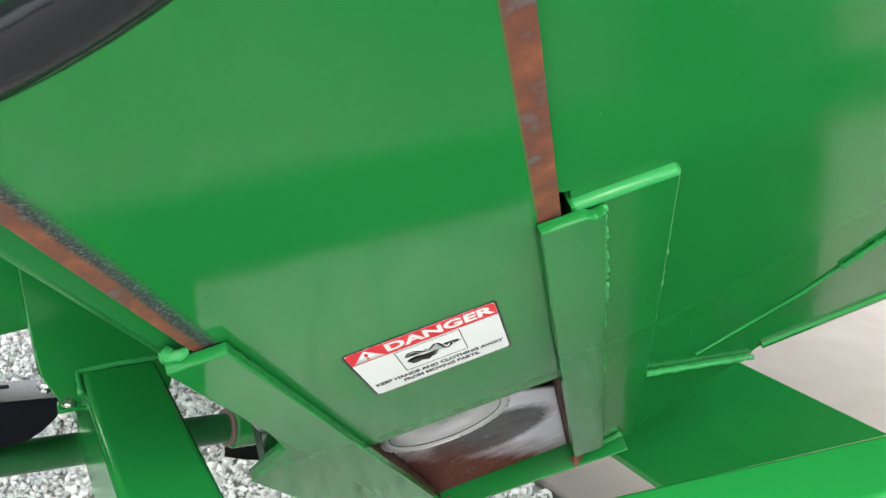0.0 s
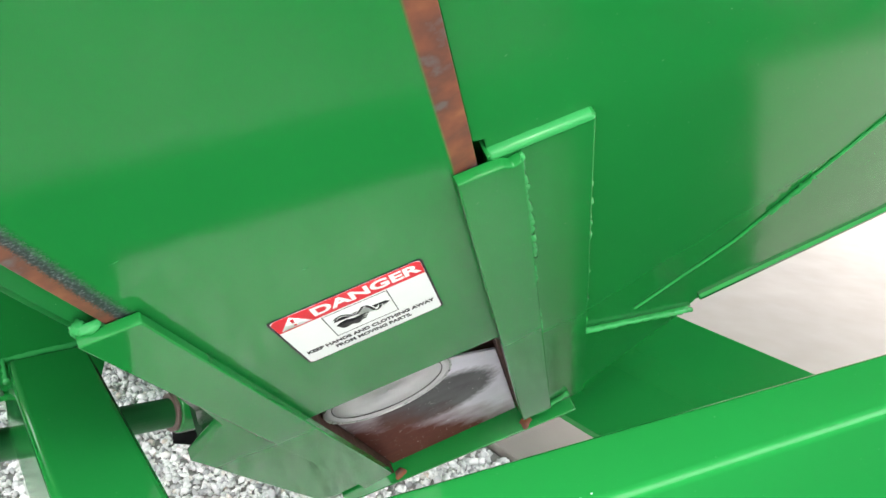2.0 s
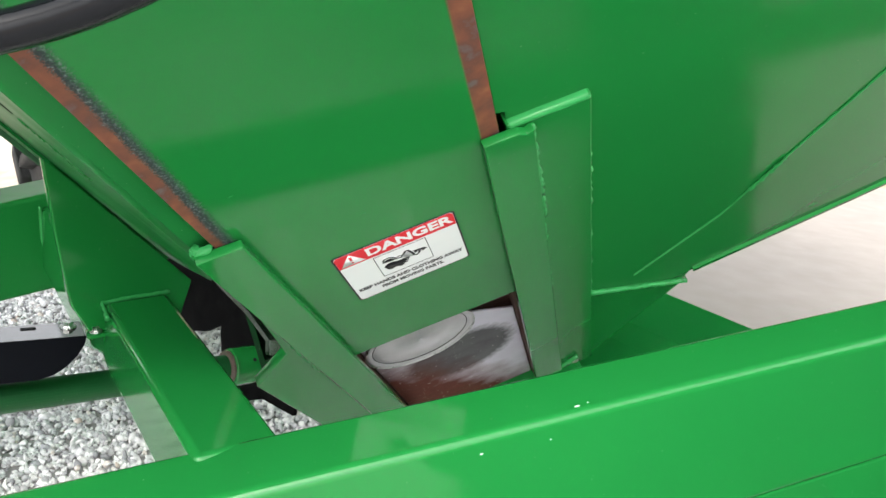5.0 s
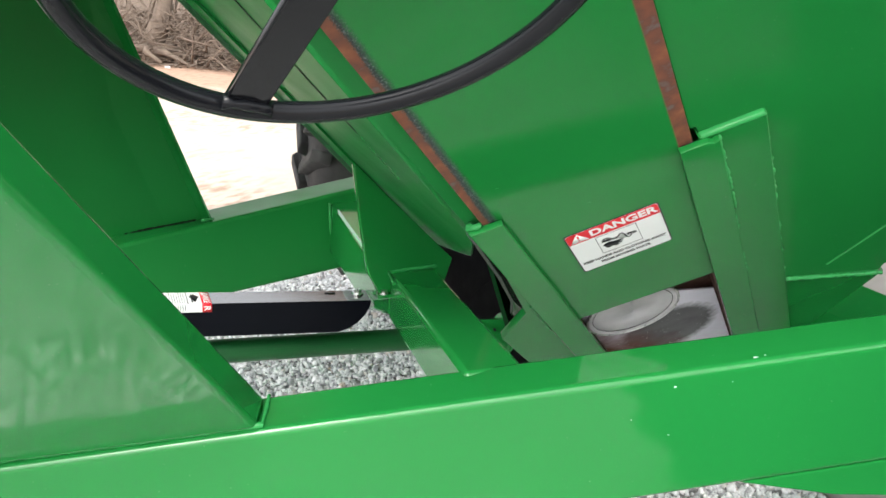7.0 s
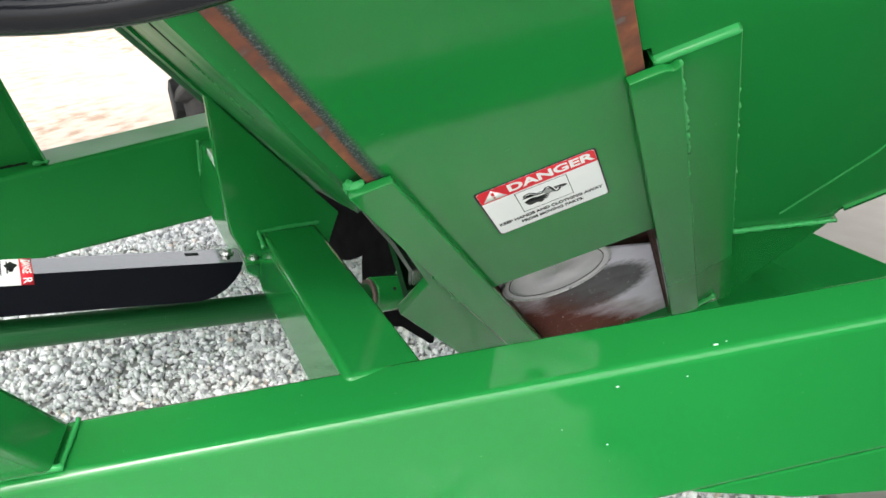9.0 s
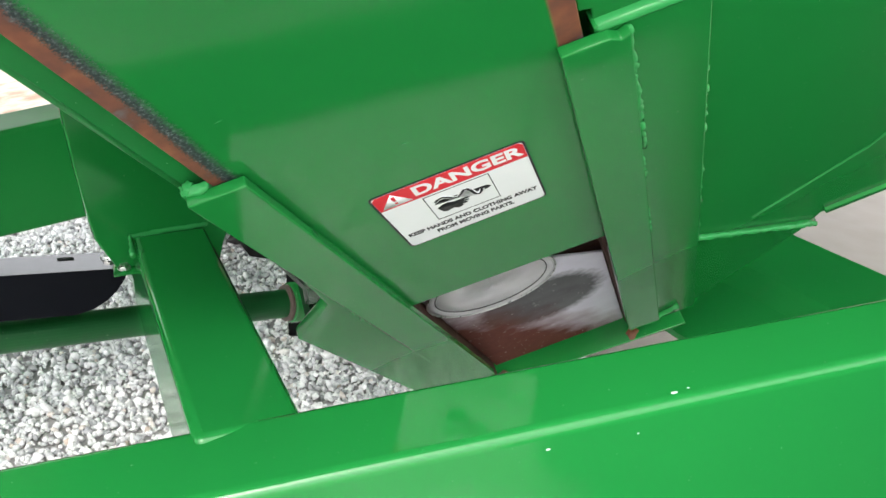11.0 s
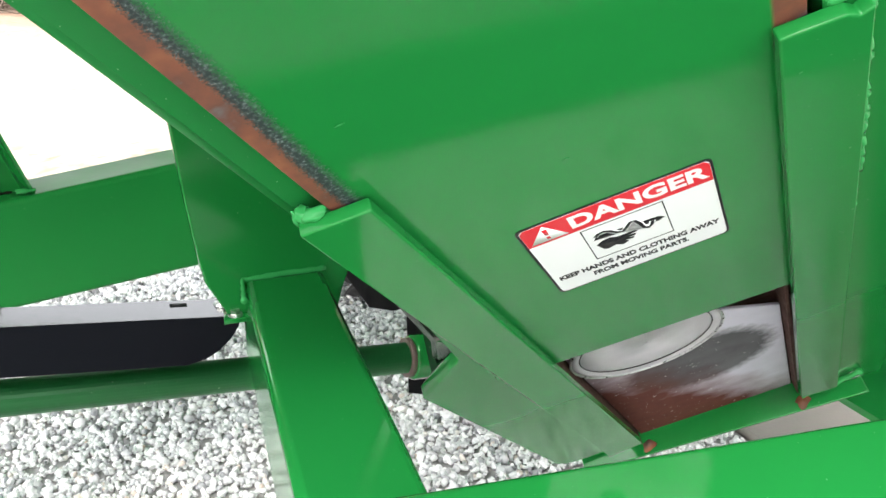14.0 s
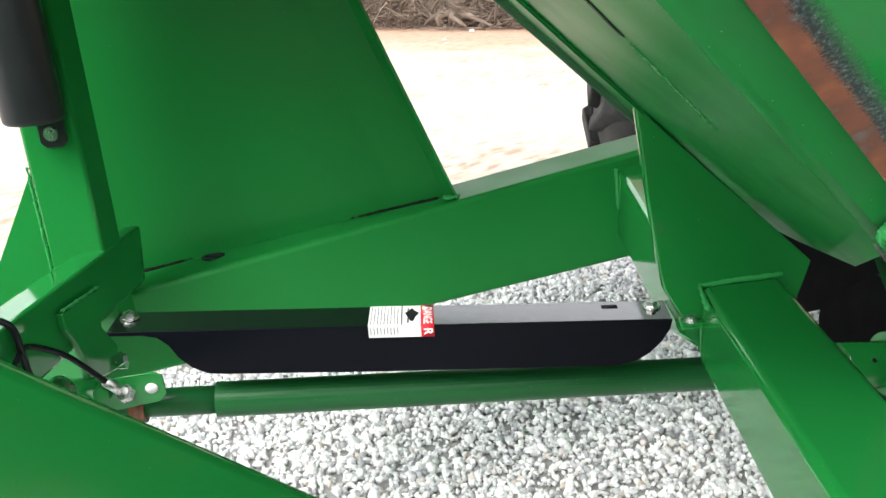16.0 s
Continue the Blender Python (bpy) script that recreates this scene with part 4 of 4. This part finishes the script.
def smooth_path(pts, n=8):
    pts = [Vector(p) for p in pts]
    out = []
    for i in range(len(pts) - 1):
        p0, p1, p2, p3 = pts[max(i - 1, 0)], pts[i], pts[i + 1], pts[min(i + 2, len(pts) - 1)]
        for k in range(n):
            t = k / n
            out.append(0.5 * ((2 * p1) + (p2 - p0) * t + (2 * p0 - 5 * p1 + 4 * p2 - p3) * t * t + (3 * p1 - 3 * p2 + p3 - p0) * t ** 3))
    return out + [pts[-1]]


part("cable", sweep(smooth_path([lt(-0.537, 1.066, 0.835), lt(-0.573, 1.05, 0.885), lt(-0.600, 1.02, 0.915), lt(-0.592, 0.98, 0.925), lt(-0.588, 0.93, 0.915), lt(-0.592, 0.85, 0.90), lt(-0.60, 0.70, 0.915)]), 0.004, 10), BLACK, sensor)
part("cable_tie", sweep(smooth_path([lt(-0.605, 0.975, 0.972), lt(-0.592, 0.978, 0.955), lt(-0.592, 0.985, 0.90), lt(-0.590, 0.995, 0.85)]), 0.0045, 8), BLACK, sensor)

canister = thing("document_canister", "black plastic document canister bolted to the post", "canister")
part("tube", bevelled(rod(lt(-0.640, 1.262, 1.158), lt(-0.640, 1.262, 1.75), 0.0425, sides=48), 0.008, 3, 1.0), CASING, canister, "", None, 0.05)
part("cap_ring", rod(lt(-0.640, 1.262, 1.375), lt(-0.640, 1.262, 1.381), 0.0438, sides=36), BLACKSHEET, canister)
part("mounting_tab", prism([lt(l, 1.308, z) for l, z in ((-0.659, 1.160), (-0.619, 1.160), (-0.619, 1.120), (-0.627, 1.112), (-0.651, 1.112), (-0.659, 1.120))], TX * -0.004, 0.001), CASING, canister)
hex_bolt(canister, lt(-0.640, 1.303, 1.133), -TX, 0.009)

# hand wheel parallel to the gate
wheel = thing("hand_wheel", "black painted steel hand wheel with flat spokes", "hand wheel")
WM = axes((-0.1015, -0.0497, 1.5095), (0.7180, 0.6835, -0.0035), (0.4925, -0.5235, 0.6905))
part("rim", sweep([(0.1985 * math.cos(k * math.tau / 96), 0.1985 * math.sin(k * math.tau / 96), 0) for k in range(96)], 0.0095, 16, True), BLACK, wheel, "", WM, 0.01)
for k in range(3):
    q = pose(0, 0, 0, 0, 0, -104.5 + 120 * k)
    spoke = part("spoke", box((0.02, -0.018, -0.005), (0.191, 0.018, 0.003), 0.0015), BLACK, wheel, "", WM @ q)
    part("weld_bead", bead([(0.189, -0.020, 0.004), (0.189, 0.022, 0.004)], 0.005, 0.5, 50 + k), BLACK, spoke)
part("hub", rod((0, 0, -0.06), (0, 0, 0.02), 0.026), BLACK, wheel, "", WM)

# gate
gate = thing("slide_gate", "green sliding hopper gate raised halfway with rust-worn edges", "slide gate")
part("gate_panel", prism([(-0.027, -0.545, -0.014), (0.2785, -0.545, -0.014), (0.2785, 0.466, -0.014), (-0.027, 0.4270, -0.014)], (0, 0, 0.006), 0.001, 2), DOOR, gate, "", GATE)
part("top_flange", prism([(-0.022, -0.548, -0.014), (0.272, -0.548, -0.014), (0.272, -0.545, 0.035), (-0.022, -0.545, 0.035)], (0, -0.006, 0), 0.001, 2), GREEN, gate, "", GATE)
part("rack_bracket", prism([(0.02, -0.556, 0.004), (0.18, -0.556, 0.004), (0.18, -0.556, 0.033), (0.02, -0.556, 0.033)], (0, -0.008, 0), 0.002, 2), BLACK, gate, "black bracket", GATE)
for u in (0.05, 0.155):
    hex_bolt(gate, gp(u, -0.565, 0.019), -D, 0.011)


# warning decal in its own axes: x to the right, y up the slope
da = (gp(0.2080, 0.1380) - gp(0.0570, 0.1255)).normalized()
DM = Matrix((da, -D, N)).transposed().to_4x4()
DM.translation = gp(0.1326, 0.1980, -0.0079)
DW, DH = 0.1505, 0.137


def dpart(name, pts, z0, z1, mat, parent, label=""):
    bm = prism([(x, y, z0) for x, y in pts], (0, 0, z1 - z0), 0)
    bm.transform(DM)
    return part(name, bm, mat, parent, label)


def rounded(w, h, r, n=4):
    out = []
    for cx, cy, a in ((w - r, h - r, 0), (-w + r, h - r, 90), (-w + r, -h + r, 180), (w - r, -h + r, 270)):
        out += [(cx + r * math.cos(radians(a + 90 * k / n)), cy + r * math.sin(radians(a + 90 * k / n))) for k in range(n + 1)]
    return out


decal = dpart("warning_decal", rounded(DW / 2, DH / 2, 0.006), -0.0003, 0.0004, INK, gate, "black-edged warning decal")
dpart("decal_face", rounded(DW / 2 - 0.0022, DH / 2 - 0.0022, 0.005), 0.0004, 0.0006, WHITE, decal, "white decal face")
dpart("decal_header", [(-0.0728, 0.0235 + 0.012), (0.0728, 0.0235 + 0.012), (0.0728, 0.0613), (0.0690, 0.0663), (-0.0690, 0.0663), (-0.0728, 0.0613)], 0.0006, 0.0008, RED, decal, "red header")
words("DANGER", 0.0262, 1.00, (0.0160, 0.0510), WHITE, decal, "header_lettering", 0.0009, 0.034)
dpart("alert_triangle", [(-0.0695, 0.0385), (-0.0400, 0.0385), (-0.0548, 0.0635)], 0.0008, 0.0010, WHITE, decal)
dpart("alert_mark", [(-0.0562, 0.0480), (-0.0534, 0.0480), (-0.0528, 0.0575), (-0.0568, 0.0575)], 0.0010, 0.0011, RED, decal)
dpart("alert_mark", [(-0.0562, 0.0415), (-0.0534, 0.0415), (-0.0534, 0.0450), (-0.0562, 0.0450)], 0.0010, 0.0011, RED, decal)
bx, by0, by1, bw = 0.0330, -0.0265, 0.0320, 0.0009
for pts in ([(-bx, by0), (-bx + bw, by0), (-bx + bw, by1), (-bx, by1)], [(bx - bw, by0), (bx, by0), (bx, by1), (bx - bw, by1)],
            [(-bx, by0), (bx, by0), (bx, by0 + bw), (-bx, by0 + bw)], [(-bx, by1 - bw), (bx, by1 - bw), (bx, by1), (-bx, by1)]):
    dpart("frame_line", pts, 0.0006, 0.0008, INK, decal)


def sym(a, b):
    """A place inside the decal's framed picture, 0 to 1 both ways."""
    return -0.033 + 0.066 * a, -0.0265 + 0.0585 * b


def stroke(pts, w):
    """Outline of a thick bent line."""
    p = [Vector(sym(*q)) for q in pts]
    left, right = [], []
    for i, q in enumerate(p):
        t = (p[min(i + 1, len(p) - 1)] - p[max(i - 1, 0)]).normalized()
        left.append(tuple(q + Vector((-t.y, t.x)) * w))
        right.append(tuple(q - Vector((-t.y, t.x)) * w))
    return left + right[::-1]


dpart("symbol", [sym(*q) for q in ((0.09, 0.60), (0.15, 0.71), (0.90, 0.615), (0.955, 0.54), (0.88, 0.485))], 0.0006, 0.0008, INK, decal)
dpart("symbol", [sym(*q) for q in ((0.09, 0.43), (0.17, 0.51), (0.27, 0.53), (0.36, 0.47), (0.61, 0.47), (0.60, 0.42), (0.47, 0.40), (0.57, 0.37), (0.56, 0.33), (0.45, 0.34), (0.54, 0.29), (0.52, 0.25), (0.42, 0.28), (0.46, 0.22), (0.38, 0.17), (0.30, 0.25), (0.20, 0.21), (0.15, 0.24))], 0.0006, 0.0008, INK, decal)
wrap = ((0.12, 0.69), (0.17, 0.76), (0.24, 0.78), (0.31, 0.72), (0.38, 0.61), (0.45, 0.58), (0.51, 0.66), (0.57, 0.76), (0.62, 0.75), (0.66, 0.63), (0.69, 0.46), (0.74, 0.41), (0.79, 0.47), (0.81, 0.56))
dpart("symbol", stroke(wrap, 0.0026), 0.0008, 0.0009, WHITE, decal)
dpart("symbol", stroke(wrap, 0.0015), 0.0009, 0.0010, INK, decal)
words("KEEP HANDS AND CLOTHING AWAY", 0.0108, 0.75, (0.0, -0.0385), INK, decal, "caption", 0.0007, 0.044)
words("FROM MOVING PARTS.", 0.0108, 0.75, (0.0, -0.0520), INK, decal, "caption", 0.0007, 0.044)

# scuffs in the paint of the hopper and the gate
for u, v, w, l, a in ((0.515, 0.401, -0.0178, 0.012, 0.5), (0.437, 0.405, -0.0178, 0.004, 0.2), (0.487, 0.403, -0.0178, 0.005, 1.2), (0.60, 0.30, -0.0178, 0.007, 0.9), (0.118, 0.057, -0.0078, 0.006, 0.1), (0.02, -0.073, -0.0078, 0.007, 0.0), (0.40, 0.20, -0.0178, 0.003, 2.0)):
    c, s = math.cos(a) * l / 2, math.sin(a) * l / 2
    part("scuff", prism([(u - c, v - s, w), (u - 0.1 * c + 0.0006, v - 0.1 * s - 0.0005, w), (u + c, v + s, w), (u + 0.0004, v + 0.0009, w)], (0, 0, 0.0003), 0), WELD, cart, "pale scuff", GATE)

# paint chips on the rail
for l, c, s in ((0.2525, 0.0125, 0.0036), (0.268, 0.0150, 0.0012), (0.1265, -0.022, 0.0022), (0.2125, -0.026, 0.0011), (0.118, -0.100, 0.0012), (0.062, -0.066, 0.0008)):
    up0 = c > 0
    s *= 0.75
    o = RAIL0 + R * l + (RY * c + RZ * 0.0002 if up0 else RZ * c - RY * 0.0002)
    part("paint_chip", prism([o + R * (s * math.cos(a) * 1.4) + (RY if up0 else RZ) * (s * 0.6 * math.sin(a)) for a in (0.2, 1.1, 2.2, 3.3, 4.1, 5.4)], (RZ if up0 else -RY) * 0.0004, 0), WHITE, cart, "pale paint chip")


# ---- distance ----
def cart_wheel(t0, t1, label):
    """Big flotation tyre with raised lugs on its rim; t0 is its near side, t1 its far side across the cart."""
    t = thing("cart_wheel", label, "wheel", "wheels of the cart")
    c = LX * 1.215 + TX * ((t0 + t1) / 2) + Vector((0, 0, 0.690))
    h = abs(t1 - t0) / 2
    m = axes(c, LX, (0, 0, 1))
    k0 = 0.77
    bm = bmesh.new()
    prof = [(0.42, -h * 0.8), (0.55, -h), (0.72, -h), (0.82, -h * 0.86), (0.85, -h * 0.6), (0.86, 0.0), (0.85, h * 0.6), (0.82, h * 0.86), (0.72, h), (0.55, h), (0.42, h * 0.8)]
    n = 72
    rings = [[bm.verts.new((k0 * r * math.cos(a), k0 * r * math.sin(a), z)) for r, z in prof] for a in (math.tau * k / n for k in range(n))]
    for k in range(n):
        p, q = rings[k], rings[(k + 1) % n]
        for i in range(len(prof)):
            j = (i + 1) % len(prof)
            bm.faces.new((p[i], p[j], q[j], q[i]))
    part("tyre", bm, TYRE, t, "dusty grey rubber", m, 1.0)
    for k in range(24):
        for sgn in (-1, 1):
            lug = prism([(k0 * r, y, sgn * z) for r, y, z in ((0.80, 0.0, h), (0.86, 0.0, h * 0.92), (0.90, 0.0, h * 0.7), (0.90, 0.10, 0.01), (0.83, 0.10, 0.01))], (0, 0.055, 0), 0.010, 2)
            part("lug", lug, TYRE, t, "", m @ pose(0, 0, 0, 0, 0, 15 * k + 3.5 * sgn))
    part("rim_disc", rod(c - TX * h * 0.55, c + TX * h * 0.55, 0.43 * k0, sides=44), BLACK, t)


cart_wheel(2.88, 3.40, "big dusty black lugged tyre on a dark rim")
cart_wheel(-0.40, -0.92, "big dusty black lugged tyre on a dark rim")


def brush(count):
    """Tangle of dry roots and twigs along the yard's edge, as one mesh."""
    rnd = random.Random(11)
    bm = bmesh.new()
    for i in range(count):
        base = Vector((rnd.uniform(-17.5, -4.5), 12.2 + abs(rnd.gauss(0, 0.9)), rnd.uniform(-0.05, 0.9)))
        ang, el = rnd.uniform(0, math.tau), rnd.uniform(-0.3, 0.9)
        way = Vector((math.cos(ang) * math.cos(el), math.sin(ang) * math.cos(el) * 0.6, math.sin(el)))
        p, pts = base.copy(), [base.copy()]
        step = rnd.uniform(0.10, 0.24)
        for k in range(7):
            way = (way + Vector([rnd.uniform(-0.5, 0.5) for _ in range(3)]) + Vector((0, 0, -0.08))).normalized()
            p = p + way * step
            p.z = max(p.z, 0.02)
            p.y = max(p.y, 11.9)
            pts.append(p.copy())
        r0 = rnd.choice((0.007, 0.010, 0.014, 0.024))
        sub = sweep(pts, lambda f, r0=r0: r0 * (1 - 0.75 * f), 5)
        me = bpy.data.meshes.new("twig")
        sub.to_mesh(me)
        sub.free()
        bm.from_mesh(me)
        bpy.data.meshes.remove(me)
    return bm


pile = part("brush_pile", brush(2300), BARK, None, flat_area=1.0)
tagged(pile, "tangled pile of dry brown roots and branches", "brush pile", kind="stuff")


def stump():
    rnd = random.Random(4)
    t = thing("uprooted_stump", "grey weathered uprooted stump among dry branches", "tree stump")
    pts = [Vector((-10.4, 12.5, 0.0)), Vector((-10.35, 12.5, 0.5)), Vector((-10.2, 12.6, 1.1)), Vector((-10.1, 12.7, 2.0))]
    part("trunk", sweep(smooth_path(pts, 6), lambda f: 0.20 - 0.08 * f + rnd.uniform(-0.03, 0.03), 14), BARK, t, "", None, 1.0)
    for k in range(9):
        a = math.tau * k / 9
        q = [Vector((-10.4, 12.5, 0.25)), Vector((-10.4 + 0.5 * math.cos(a), 12.5 + 0.35 * math.sin(a), 0.22)), Vector((-10.4 + 1.0 * math.cos(a + 0.3), 12.5 + 0.4 * math.sin(a), 0.04))]
        part("root", sweep(smooth_path(q, 5), lambda f: 0.10 * (1 - 0.8 * f), 8), BARK, t, "", None, 1.0)


stump()
# Unseen backdrop, raised to 7 m so beam tops reflect brown, not sky.
bank = part("backdrop", prism([(-60, 14.5, -0.2), (60, 14.5, -0.2), (60, 18.0, 7.0), (-60, 18.0, 7.0)], (0, 1, 0), 0), BARK, None)
tagged(bank, "brown backdrop slope added behind the brush", "earth bank", kind="structure")
for x, y, s in ((-9.55, 11.75, 0.06), (-9.2, 10.6, 0.035)):
    scrap = prism([(x - s, y, 0), (x, y - s * 0.6, 0.005), (x + s, y, 0), (x + s * 0.2, y + s * 0.7, 0.01)], (0, 0, s * 0.5), 0.004)
    tagged(part("litter", scrap, WHITE), "small crumpled white scrap lying on the sand", "litter", "scraps on the sand")
